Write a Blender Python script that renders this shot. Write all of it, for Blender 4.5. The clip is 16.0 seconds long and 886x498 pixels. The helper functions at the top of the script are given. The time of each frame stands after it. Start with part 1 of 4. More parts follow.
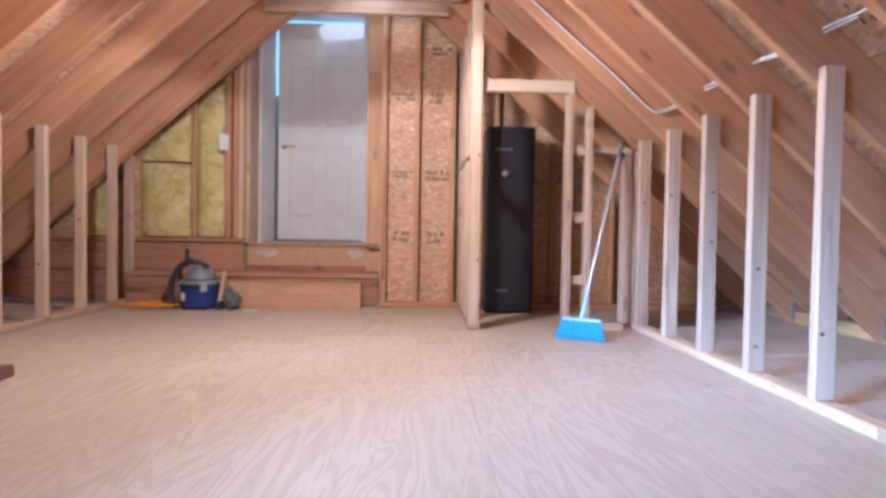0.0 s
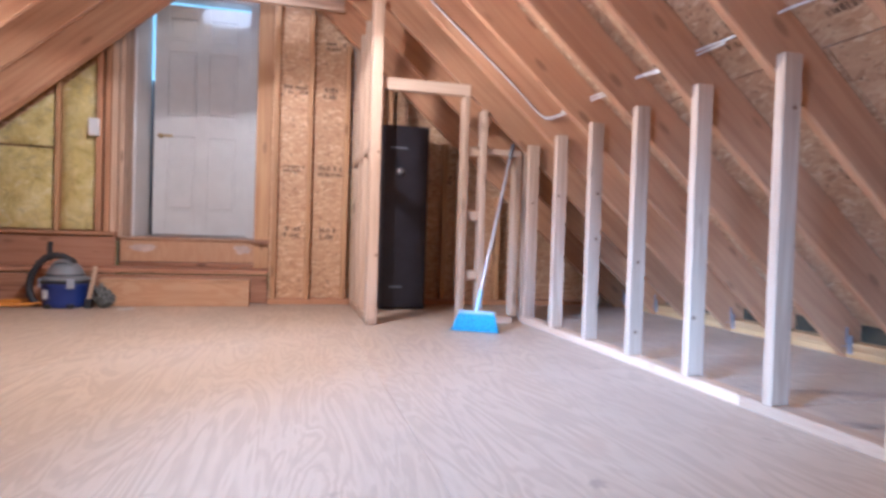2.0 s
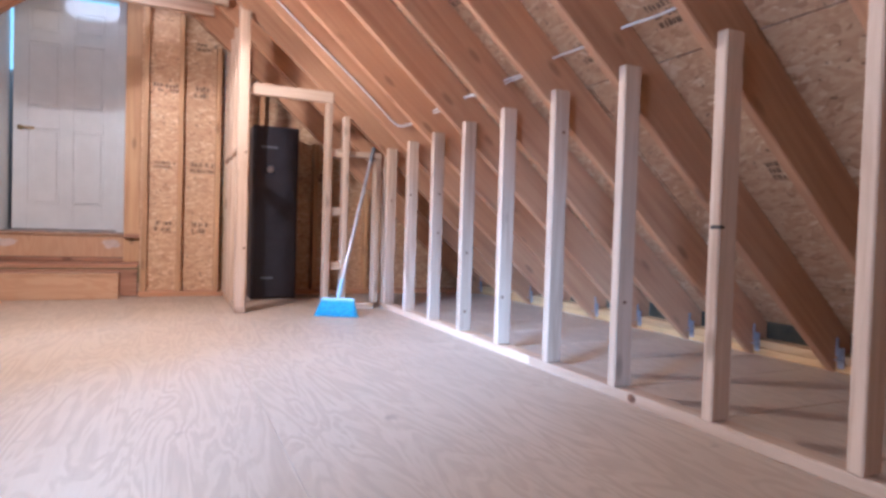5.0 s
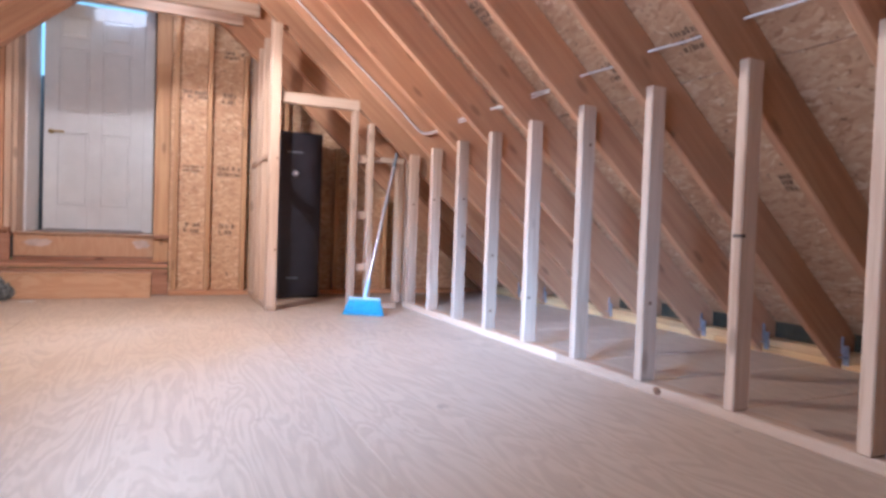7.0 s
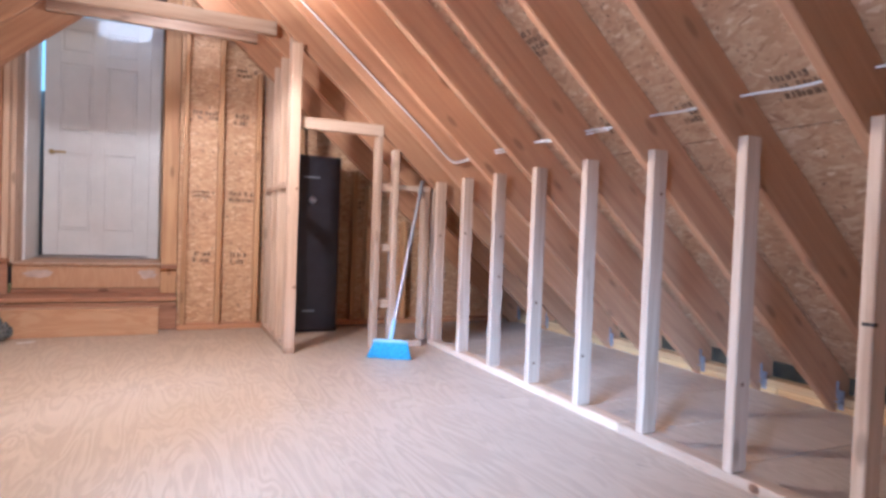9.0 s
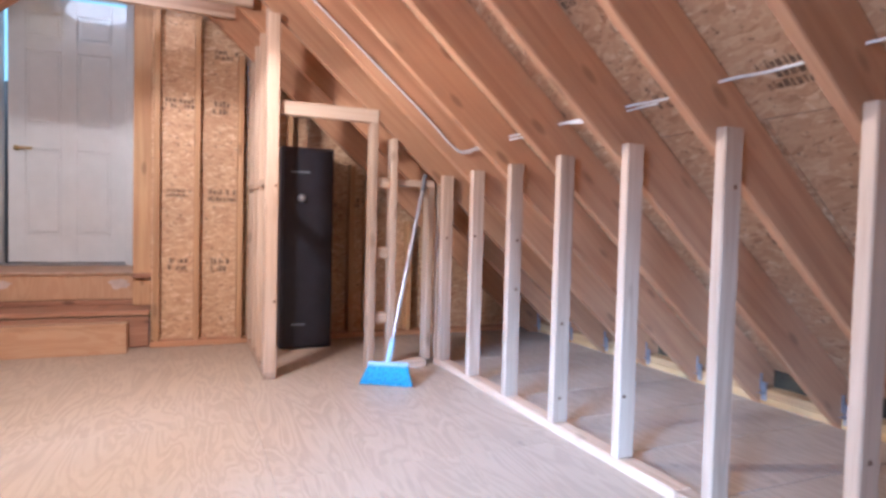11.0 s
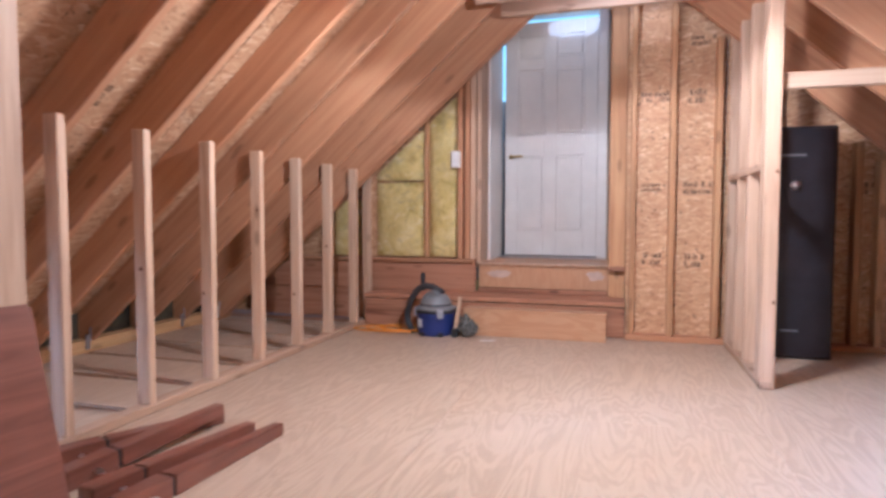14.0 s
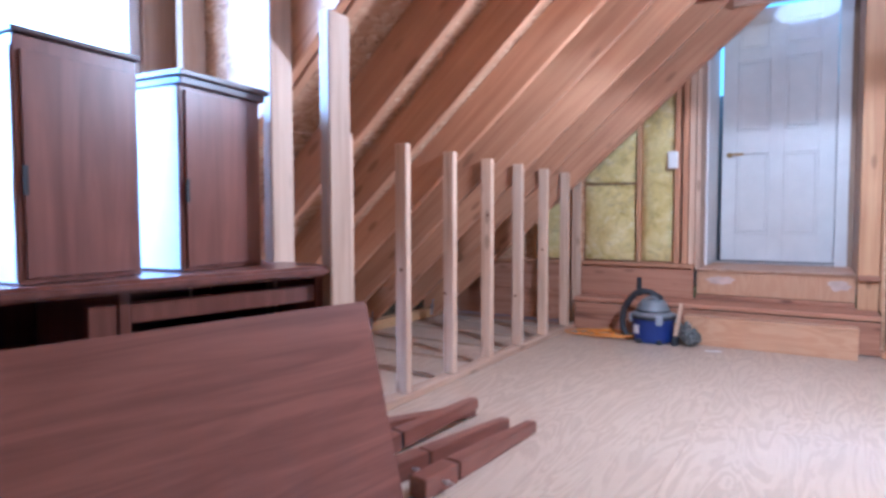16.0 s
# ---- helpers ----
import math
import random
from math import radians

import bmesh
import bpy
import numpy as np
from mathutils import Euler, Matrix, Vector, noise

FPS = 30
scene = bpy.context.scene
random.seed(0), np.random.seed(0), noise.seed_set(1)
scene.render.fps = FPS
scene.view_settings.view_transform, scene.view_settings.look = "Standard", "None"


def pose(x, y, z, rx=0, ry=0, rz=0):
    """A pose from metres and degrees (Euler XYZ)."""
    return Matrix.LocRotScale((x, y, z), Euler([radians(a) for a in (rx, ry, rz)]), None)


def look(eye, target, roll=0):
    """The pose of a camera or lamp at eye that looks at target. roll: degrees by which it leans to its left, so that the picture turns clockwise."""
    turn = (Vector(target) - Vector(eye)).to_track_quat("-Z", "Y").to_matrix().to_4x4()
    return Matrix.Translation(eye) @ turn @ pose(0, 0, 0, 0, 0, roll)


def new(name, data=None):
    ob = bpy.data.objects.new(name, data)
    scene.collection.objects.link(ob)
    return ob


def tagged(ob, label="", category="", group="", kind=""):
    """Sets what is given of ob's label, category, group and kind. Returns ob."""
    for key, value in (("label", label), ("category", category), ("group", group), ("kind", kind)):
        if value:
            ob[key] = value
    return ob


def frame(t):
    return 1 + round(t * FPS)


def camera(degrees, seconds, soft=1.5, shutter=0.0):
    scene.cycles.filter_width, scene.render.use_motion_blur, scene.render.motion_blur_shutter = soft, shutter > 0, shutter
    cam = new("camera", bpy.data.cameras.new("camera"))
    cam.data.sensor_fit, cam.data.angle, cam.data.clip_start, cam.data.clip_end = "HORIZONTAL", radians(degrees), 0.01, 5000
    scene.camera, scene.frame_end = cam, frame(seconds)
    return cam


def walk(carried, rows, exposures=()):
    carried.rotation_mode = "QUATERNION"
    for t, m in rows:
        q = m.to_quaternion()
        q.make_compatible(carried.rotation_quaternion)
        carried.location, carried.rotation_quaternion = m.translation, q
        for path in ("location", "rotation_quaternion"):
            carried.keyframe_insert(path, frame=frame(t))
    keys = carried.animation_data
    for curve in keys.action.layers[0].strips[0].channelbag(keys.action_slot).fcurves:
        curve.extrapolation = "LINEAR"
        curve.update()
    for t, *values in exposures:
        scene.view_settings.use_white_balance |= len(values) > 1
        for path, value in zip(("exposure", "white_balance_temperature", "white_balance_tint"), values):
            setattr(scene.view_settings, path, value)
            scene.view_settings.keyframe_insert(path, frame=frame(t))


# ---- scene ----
cam = camera(72.8, 16.0, soft=3.1, shutter=0.7)
PATH = [
    (0, (0.422, 0.247, 0.579), (0.503, 2.244, 0.521), 0.9),
    (0.5, (0.411, 0.288, 0.563), (0.594, 2.279, 0.516), 1.3),
    (1, (0.385, 0.285, 0.557), (0.659, 2.265, 0.513), 1.5),
    (1.5, (0.332, 0.258, 0.546), (0.706, 2.222, 0.502), 1.6),
    (2, (0.272, 0.21, 0.534), (0.766, 2.147, 0.495), 1.8),
    (2.5, (0.263, 0.16, 0.517), (0.866, 2.067, 0.484), 2.0),
    (3, (0.282, 0.086, 0.516), (0.994, 1.954, 0.481), 2.0),
    (3.5, (0.321, 0.003, 0.527), (1.111, 1.84, 0.487), 1.9),
    (4, (0.349, -0.095, 0.543), (1.167, 1.73, 0.499), 1.8),
    (6.5, (0.276, -0.374, 0.55), (1.103, 1.446, 0.494), 1.8),
    (7, (0.122, -0.368, 0.566), (0.951, 1.451, 0.513), 2.0),
    (7.5, (0.093, -0.306, 0.624), (0.925, 1.513, 0.573), 2.0),
    (8, (0.076, -0.219, 0.669), (0.908, 1.599, 0.617), 2.0),
    (8.5, (0.047, -0.114, 0.734), (0.88, 1.704, 0.68), 2.0),
    (9, (0.051, -0.009, 0.79), (0.883, 1.809, 0.736), 2.1),
    (11.3, (0.362, 0.552, 0.838), (1.115, 2.404, 0.753), 1.1),
    (11.5, (0.326, 0.575, 0.835), (0.985, 2.461, 0.751), 1.0),
    (12, (0.188, 0.608, 0.838), (0.438, 2.589, 0.735), 0.7),
    (12.5, (0.096, 0.662, 0.838), (-0.034, 2.655, 0.729), 0.4),
    (13, (0.092, 0.677, 0.834), (-0.29, 2.638, 0.728), 0.2),
    (13.5, (0.087, 0.673, 0.82), (-0.402, 2.609, 0.715), 0.2),
    (14, (0.066, 0.65, 0.81), (-0.493, 2.567, 0.707), 0.1),
    (14.5, (0.003, 0.6, 0.818), (-0.66, 2.483, 0.716), 0.0),
    (15, (-0.053, 0.546, 0.827), (-0.894, 2.358, 0.726), -0.1),
    (15.5, (-0.115, 0.49, 0.832), (-1.119, 2.216, 0.73), -0.2),
    (16, (-0.212, 0.466, 0.829), (-1.271, 2.159, 0.729), -0.1),
]
walk(cam, [(t, look(eye, target, roll)) for t, eye, target, roll in PATH],
     [(0, 0.09, 4720, 16), (9, 0.15, 4820, 16), (11.5, 0.13, 4850, 16), (13, 0.26, 4680, 16), (14.5, 0.29, 4520, 16), (16, 0.42, 3920, 12)])

# ---- plan (metres) ----
PITCH = 0.88                        # a steep roof, ten and a half in twelve
APEX = 2.65                         # where the rafters' undersides would meet
SLOPE = math.atan(PITCH)
RIDGE = -0.042                      # the ridge stands a little off the room's middle
KNEE_R, KNEE_L = 1.733, -1.77        # room faces of the two knee walls
YW, YP = 5.08, 5.17               # the house wall above the ledge, and the panel under the door
GABLE = 4.81                        # room face of the gable framing
BACK = -3.0
STUD_Y_R = [2.164 + 0.4064 * k for k in range(-12, 5)]
STUD_Y_L = [2.258] + [2.650 + 0.4064 * k for k in range(0, 6)]
CHEEK = 1.715                       # inner face of the dormer's side wall
CHEEK_B = -1.10                     # the other side wall of the dormer
DORMER_X = -2.12                    # the dormer's window wall


def drop(d):
    """Height of the rafters' underside at the distance d from the ridge."""
    return APEX - PITCH * d


def under(x):
    return drop(abs(x - RIDGE))


# ---- world and lights ----
world = bpy.data.worlds.new("world")
scene.world = world
world.use_nodes = True
wn = world.node_tree
sky = wn.nodes.new("ShaderNodeTexSky")
sky.sky_type, sky.sun_disc, sky.sun_elevation, sky.sun_rotation = "NISHITA", False, radians(6), radians(195)
wn.links.new(sky.outputs[0], wn.nodes["Background"].inputs[0])
wn.nodes["Background"].inputs[1].default_value = 0.12


def lamp(name, kind, m, energy, colour, **kw):
    data = bpy.data.lights.new(name, kind)
    data.energy, data.color = energy, colour
    ob = new(name, data)
    ob.matrix_world = m
    return ob, data


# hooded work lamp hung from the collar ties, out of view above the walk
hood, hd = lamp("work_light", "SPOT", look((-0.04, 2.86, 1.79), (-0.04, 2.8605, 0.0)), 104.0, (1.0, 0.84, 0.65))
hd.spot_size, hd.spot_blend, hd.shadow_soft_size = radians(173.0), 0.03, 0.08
# added fill at the work lamp, lifting the shade above its cutoff
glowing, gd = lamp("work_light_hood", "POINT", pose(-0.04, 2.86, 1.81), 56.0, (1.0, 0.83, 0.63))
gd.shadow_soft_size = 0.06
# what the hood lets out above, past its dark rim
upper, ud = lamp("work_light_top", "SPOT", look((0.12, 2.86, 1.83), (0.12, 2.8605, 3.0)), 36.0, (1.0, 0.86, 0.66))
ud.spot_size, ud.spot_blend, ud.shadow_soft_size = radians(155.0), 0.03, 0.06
# small bulb between the two collar ties by the gable
top, td = lamp("ridge_light", "POINT", pose(0.05, 4.38, 2.42), 7.0, (1.0, 0.95, 0.88))
td.shadow_soft_size = 0.03
# added spot for the bright patch on the door; the tie cuts it low
beam, bm_d = lamp("ridge_beam", "SPOT", look((-0.28, 4.40, 2.190), (-0.315, 5.98, 2.45), 4) @ Matrix.Diagonal((1.9, 0.9, 1, 1)), 55.0, (1.0, 0.97, 0.93))
bm_d.spot_size, bm_d.spot_blend, bm_d.shadow_soft_size = radians(8.5), 0.02, 0.004
# daylight in the dormer window
day, dd = lamp("window_light", "AREA", look((DORMER_X + 0.06, 0.42, 1.44), (DORMER_X + 1.06, 1.11, 1.00)), 29.0, (0.46, 0.70, 1.0))
dd.shape, dd.size, dd.size_y = "RECTANGLE", 2.33, 1.3
dd.spread = radians(22)


# ---- materials ----
def mat(name, rough=0.6, metal=0.0):
    m = bpy.data.materials.new(name)
    m.use_nodes = True
    n, l = m.node_tree.nodes, m.node_tree.links
    b = n["Principled BSDF"]
    b.inputs["Roughness"].default_value, b.inputs["Metallic"].default_value = rough, metal
    return m, n, l, b


def coords(n, l, scale, spread=7.0):
    """Object coordinates, scaled, moved on by each object's own chance."""
    tc, oi = n.new("ShaderNodeTexCoord"), n.new("ShaderNodeObjectInfo")
    mul, add, mp = n.new("ShaderNodeMath"), n.new("ShaderNodeVectorMath"), n.new("ShaderNodeMapping")
    mul.operation, mul.inputs[1].default_value = "MULTIPLY", spread
    l.new(oi.outputs["Random"], mul.inputs[0])
    l.new(tc.outputs["Object"], add.inputs[0])
    l.new(mul.outputs[0], add.inputs[1])
    l.new(add.outputs[0], mp.inputs[0])
    mp.inputs["Scale"].default_value = scale
    return mp.outputs[0], oi.outputs["Random"], add.outputs[0]


def noise_tex(n, l, vec, scale, detail=4.0, rough=0.55, dist=0.0):
    t = n.new("ShaderNodeTexNoise")
    t.inputs["Scale"].default_value, t.inputs["Detail"].default_value = scale, detail
    t.inputs["Roughness"].default_value, t.inputs["Distortion"].default_value = rough, dist
    if vec is not None:
        l.new(vec, t.inputs["Vector"])
    return t.outputs["Fac"]


def ramp(n, l, fac, stops):
    r = n.new("ShaderNodeValToRGB")
    e = r.color_ramp.elements
    while len(e) < len(stops):
        e.new(0.5)
    for el, (p, c) in zip(e, stops):
        el.position, el.color = p, (*c, 1) if len(c) == 3 else c
    l.new(fac, r.inputs[0])
    return r.outputs[0]


def mix(n, l, fac, a, b, how="MIX"):
    x = n.new("ShaderNodeMix")
    x.data_type, x.blend_type = "RGBA", how
    for s, v in ((x.inputs["Factor"], fac), (x.inputs["A"], a), (x.inputs["B"], b)):
        if isinstance(v, (int, float)):
            s.default_value = v
        elif isinstance(v, tuple):
            s.default_value = (*v, 1)
        else:
            l.new(v, s)
    return x.outputs["Result"]


def bump(n, l, b, h, strength, dist=0.003):
    k = n.new("ShaderNodeBump")
    k.inputs["Strength"].default_value, k.inputs["Distance"].default_value = strength, dist
    l.new(h, k.inputs["Height"])
    l.new(k.outputs[0], b.inputs["Normal"])


def lumber(name, dark, mid, light, rough=0.65, knots=0.75):
    """Sawn softwood, grain along local z, with knots and a change of tone from board to board."""
    m, n, l, b = mat(name, rough)
    v, rnd, raw = coords(n, l, (16.0, 16.0, 0.8))
    g = noise_tex(n, l, v, 1.6, 5, 0.6, 0.7)
    c = ramp(n, l, g, [(0.3, dark), (0.5, mid), (0.72, light)])
    v2, _, _ = coords(n, l, (9.0, 9.0, 3.2), 11.0)
    vo = n.new("ShaderNodeTexVoronoi")
    vo.inputs["Scale"].default_value = 1.0
    l.new(v2, vo.inputs["Vector"])
    kn = ramp(n, l, vo.outputs["Distance"], [(0.0, (1, 1, 1)), (0.10, (0.85, 0.85, 0.85)), (0.18, (0, 0, 0))])
    kf = n.new("ShaderNodeMath")
    kf.operation, kf.inputs[1].default_value = "MULTIPLY", knots
    l.new(kn, kf.inputs[0])
    c = mix(n, l, kf.outputs[0], c, tuple(0.55 * x for x in dark))
    big = noise_tex(n, l, raw, 2.2, 3)
    c = mix(n, l, ramp(n, l, big, [(0.35, (0, 0, 0)), (0.7, (0.3, 0.3, 0.3))]), c, tuple(0.75 * x for x in mid))
    tone = ramp(n, l, rnd, [(0.0, (0.82, 0.80, 0.78)), (0.5, (1, 1, 1)), (1.0, (1.1, 1.06, 1.0))])
    l.new(mix(n, l, 1.0, c, tone, "MULTIPLY"), b.inputs["Base Color"])
    bump(n, l, b, g, 0.25, 0.002)
    return m


STUD = lumber("stud_lumber", (0.42, 0.275, 0.175), (0.57, 0.405, 0.275), (0.66, 0.495, 0.35))
RAFTER = lumber("rafter_lumber", (0.41, 0.198, 0.098), (0.51, 0.268, 0.136), (0.58, 0.33, 0.172), 0.6, 0.8)
GABLEWOOD = lumber("gable_lumber", (0.42, 0.215, 0.095), (0.55, 0.315, 0.145), (0.64, 0.40, 0.20))
GOLD = lumber("golden_lumber", (0.50, 0.29, 0.12), (0.60, 0.38, 0.17), (0.68, 0.46, 0.23))
OLD = lumber("aged_lumber", (0.33, 0.15, 0.08), (0.43, 0.215, 0.12), (0.50, 0.27, 0.155), 0.65, 0.7)


ROUGH = lumber("rough_old_beam", (0.17, 0.070, 0.038), (0.42, 0.205, 0.112), (0.52, 0.28, 0.16), 0.7, 0.9)


def osb(name, axis, grade, spin, gain=1.0):
    """Pressed strands lying over one another three ways in the board's plane; axis is the board's normal."""
    m, n, l, b = mat(name, 0.6)
    _, rnd, raw = coords(n, l, (1, 1, 1), 9.0)
    warp = n.new("ShaderNodeTexNoise")
    warp.inputs["Scale"].default_value, warp.inputs["Detail"].default_value = 7.0, 2.0
    l.new(raw, warp.inputs["Vector"])
    sc, ad = n.new("ShaderNodeVectorMath"), n.new("ShaderNodeVectorMath")
    sc.operation, sc.inputs[3].default_value = "SCALE", 0.055
    l.new(warp.outputs["Color"], sc.inputs[0])
    l.new(raw, ad.inputs[0])
    l.new(sc.outputs[0], ad.inputs[1])
    tones, picks, dists = [], [], []
    for k, (turn, size) in enumerate(((4.0, 1.0), (52.0, 0.85), (-38.0, 1.15), (16.0, 1.7))):
        vr = n.new("ShaderNodeVectorRotate")
        vr.rotation_type = "AXIS_ANGLE"
        vr.inputs["Axis"].default_value, vr.inputs["Angle"].default_value = axis, radians(turn * spin)
        l.new(ad.outputs[0], vr.inputs["Vector"])
        mp = n.new("ShaderNodeMapping")
        mp.inputs["Scale"].default_value = (grade * 11.0 * size, grade * 34.0 * size, grade * 34.0 * size)
        mp.inputs["Location"].default_value = (3.1 * k, 1.7 * k, 0.9 * k)
        l.new(vr.outputs[0], mp.inputs[0])
        vo = n.new("ShaderNodeTexVoronoi")
        vo.inputs["Scale"].default_value = 1.0
        l.new(mp.outputs[0], vo.inputs["Vector"])
        sep = n.new("ShaderNodeSeparateColor")
        l.new(vo.outputs["Color"], sep.inputs[0])
        tones.append(ramp(n, l, sep.outputs[0], [(0.0, (0.35, 0.19, 0.095)), (0.12, (0.44, 0.255, 0.13)), (0.55, (0.515, 0.32, 0.175)), (0.88, (0.57, 0.375, 0.215)), (1.0, (0.66, 0.475, 0.30))]))
        if gain != 1.0:
            tones[-1] = mix(n, l, 1.0, tones[-1], (gain, gain, gain * 0.97), "MULTIPLY")
        picks.append(sep.outputs[1])
        dists.append(vo.outputs["Distance"])
        if k < 1:
            grain = noise_tex(n, l, mp.outputs[0], 2.4, 3.0, 0.6, 0.3)
    c, h = tones[0], dists[0]
    for k, edge in ((1, 0.66), (2, 0.72), (3, 0.60)):
        f = ramp(n, l, picks[k], [(edge - 0.015, (0, 0, 0)), (edge + 0.015, (1, 1, 1))])
        c, h = mix(n, l, f, c, tones[k]), mix(n, l, f, h, dists[k])
    c = mix(n, l, ramp(n, l, grain, [(0.35, (0.25, 0.25, 0.25)), (0.6, (0, 0, 0))]), c, (0.33, 0.18, 0.085))
    big = noise_tex(n, l, raw, 2.5, 4)
    c = mix(n, l, ramp(n, l, big, [(0.42, (0, 0, 0)), (0.75, (0.35, 0.35, 0.35))]), c, (0.32, 0.165, 0.085))
    fleck = noise_tex(n, l, ad.outputs[0], 42.0, 2.0)
    c = mix(n, l, ramp(n, l, fleck, [(0.655, (0, 0, 0)), (0.70, (0.75, 0.75, 0.75))]), c, (0.13, 0.065, 0.032))
    l.new(c, b.inputs["Base Color"])
    bump(n, l, b, h, 0.22, 0.004)
    return m


OSB = osb("osb_board", (0, 0, 1), 1.25, 1.0)            # roof sheathing, lying
# tones lifted 1.22 to stand in for stronger lamp light on the gable
OSB_WALL = osb("osb_wall_board", (0, 1, 0), 1.7, 0.35, 1.22)  # upright sheathing


def plywood(name, dark, mid, light, axis=1):
    """Rotary-cut veneer: long wavering figure along the sheet, worn pale."""
    m, n, l, b = mat(name, 0.5)
    sc = (1.0, 0.17, 1.0) if axis == 1 else (0.17, 1.0, 1.0)
    v, rnd, raw = coords(n, l, sc, 13.0)
    f1 = noise_tex(n, l, v, 7.0, 4.0, 0.5, 0.9)
    k = n.new("ShaderNodeMath")
    k.operation, k.inputs[1].default_value = "MULTIPLY", 64.0
    l.new(f1, k.inputs[0])
    s = n.new("ShaderNodeMath")
    s.operation = "SINE"
    l.new(k.outputs[0], s.inputs[0])
    h = n.new("ShaderNodeMath")
    h.operation, h.inputs[1].default_value, h.inputs[2].default_value = "MULTIPLY_ADD", 0.5, 0.5
    l.new(s.outputs[0], h.inputs[0])
    c = ramp(n, l, h.outputs[0], [(0.0, dark), (0.45, mid), (0.85, light)])
    v3, _, _ = coords(n, l, (90.0, 5.0, 90.0) if axis == 1 else (5.0, 90.0, 90.0), 3.0)
    fine = noise_tex(n, l, v3, 1.0, 3.0)
    c = mix(n, l, ramp(n, l, fine, [(0.3, (0.0, 0.0, 0.0)), (0.7, (0.6, 0.6, 0.6))]), c, mid)
    big = noise_tex(n, l, raw, 1.1, 5.0, 0.6)
    c = mix(n, l, ramp(n, l, big, [(0.42, (0, 0, 0)), (0.7, (0.55, 0.55, 0.55))]), c, tuple(0.93 * x for x in mid))
    spots = noise_tex(n, l, raw, 9.0, 3.0)
    c = mix(n, l, ramp(n, l, spots, [(0.70, (0, 0, 0)), (0.76, (0.45, 0.45, 0.45))]), c, tuple(0.55 * x for x in dark))
    l.new(c, b.inputs["Base Color"])
    l.new(ramp(n, l, big, [(0.3, (0.36, 0.36, 0.36)), (0.7, (0.55, 0.55, 0.55))]), b.inputs["Roughness"])
    bump(n, l, b, fine, 0.12, 0.002)
    return m


PLY = plywood("floor_plywood", (0.405, 0.302, 0.212), (0.468, 0.358, 0.254), (0.53, 0.415, 0.302))
PLYSTEP = plywood("step_plywood", (0.48, 0.265, 0.135), (0.53, 0.305, 0.158), (0.57, 0.35, 0.195), 0)


def stained(name, dark, mid, rough=0.32):
    m, n, l, b = mat(name, rough)
    v, rnd, raw = coords(n, l, (14.0, 14.0, 1.0), 5.0)
    g = noise_tex(n, l, v, 1.4, 5, 0.6, 1.2)
    c = ramp(n, l, g, [(0.3, dark), (0.7, mid)])
    big = noise_tex(n, l, raw, 3.0, 3)
    c = mix(n, l, ramp(n, l, big, [(0.4, (0, 0, 0)), (0.8, (0.5, 0.5, 0.5))]), c, tuple(0.7 * x for x in dark))
    l.new(c, b.inputs["Base Color"])
    bump(n, l, b, g, 0.08, 0.001)
    b.inputs["Coat Weight"].default_value = 0.25
    return m


CHERRY = stained("stained_cherry", (0.15, 0.055, 0.037), (0.27, 0.11, 0.072))
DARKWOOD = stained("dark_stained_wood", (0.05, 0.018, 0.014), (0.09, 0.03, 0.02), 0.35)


def plain(name, colour, rough=0.5, metal=0.0, vary=0.08, scale=6.0, bumpy=0.05):
    m, n, l, b = mat(name, rough, metal)
    v, rnd, raw = coords(n, l, (1, 1, 1))
    f = noise_tex(n, l, raw, scale, 5, 0.6)
    lo, hi = tuple(max(0, x * (1 - 2 * vary)) for x in colour), tuple(min(1, x * (1 + vary)) for x in colour)
    l.new(ramp(n, l, f, [(0.3, lo), (0.7, hi)]), b.inputs["Base Color"])
    fr = noise_tex(n, l, raw, scale * 7, 3)
    l.new(ramp(n, l, fr, [(0.2, (rough * 0.8,) * 3), (0.8, (min(1, rough * 1.2),) * 3)]), b.inputs["Roughness"])
    if bumpy:
        bump(n, l, b, fr, bumpy, 0.002)
    return m


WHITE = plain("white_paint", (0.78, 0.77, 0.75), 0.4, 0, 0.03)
BLACK = plain("black_enamel", (0.020, 0.018, 0.024), 0.38, 0, 0.2)
SILVER = plain("brushed_metal", (0.62, 0.62, 0.63), 0.3, 1.0, 0.05, 20)
BRASS = plain("worn_brass", (0.55, 0.40, 0.18), 0.3, 1.0, 0.1, 20)
GALV = plain("galvanised_steel", (0.45, 0.50, 0.60), 0.4, 0.9, 0.15, 30)
BLUE = plain("blue_plastic", (0.022, 0.045, 0.22), 0.35, 0, 0.08)
LIGHTGREY = plain("light_grey_plastic", (0.34, 0.36, 0.40), 0.45, 0, 0.08)
GREY = plain("grey_plastic", (0.19, 0.20, 0.21), 0.45, 0, 0.08)
DARK = plain("dark_rubber", (0.025, 0.026, 0.03), 0.55, 0, 0.15)
PALEBLUE = plain("pale_blue_plastic", (0.36, 0.56, 0.70), 0.45, 0, 0.08, 12)
BRISTLE = plain("blue_bristles", (0.12, 0.47, 0.70), 0.75, 0, 0.25, 90, 0.6)
POLE = plain("grey_metal_pole", (0.50, 0.50, 0.52), 0.35, 0.6, 0.08, 20)
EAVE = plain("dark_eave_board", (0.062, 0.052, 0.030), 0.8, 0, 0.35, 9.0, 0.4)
CABLE = plain("white_cable_sheath", (0.78, 0.77, 0.74), 0.4, 0, 0.05)
ORANGE = plain("orange_cord", (0.75, 0.30, 0.03), 0.5, 0, 0.1)
INK = plain("stamp_ink", (0.25, 0.155, 0.09), 0.85, 0, 0.4, 60)
PAPER = plain("white_label", (0.75, 0.75, 0.75), 0.6, 0, 0.05)
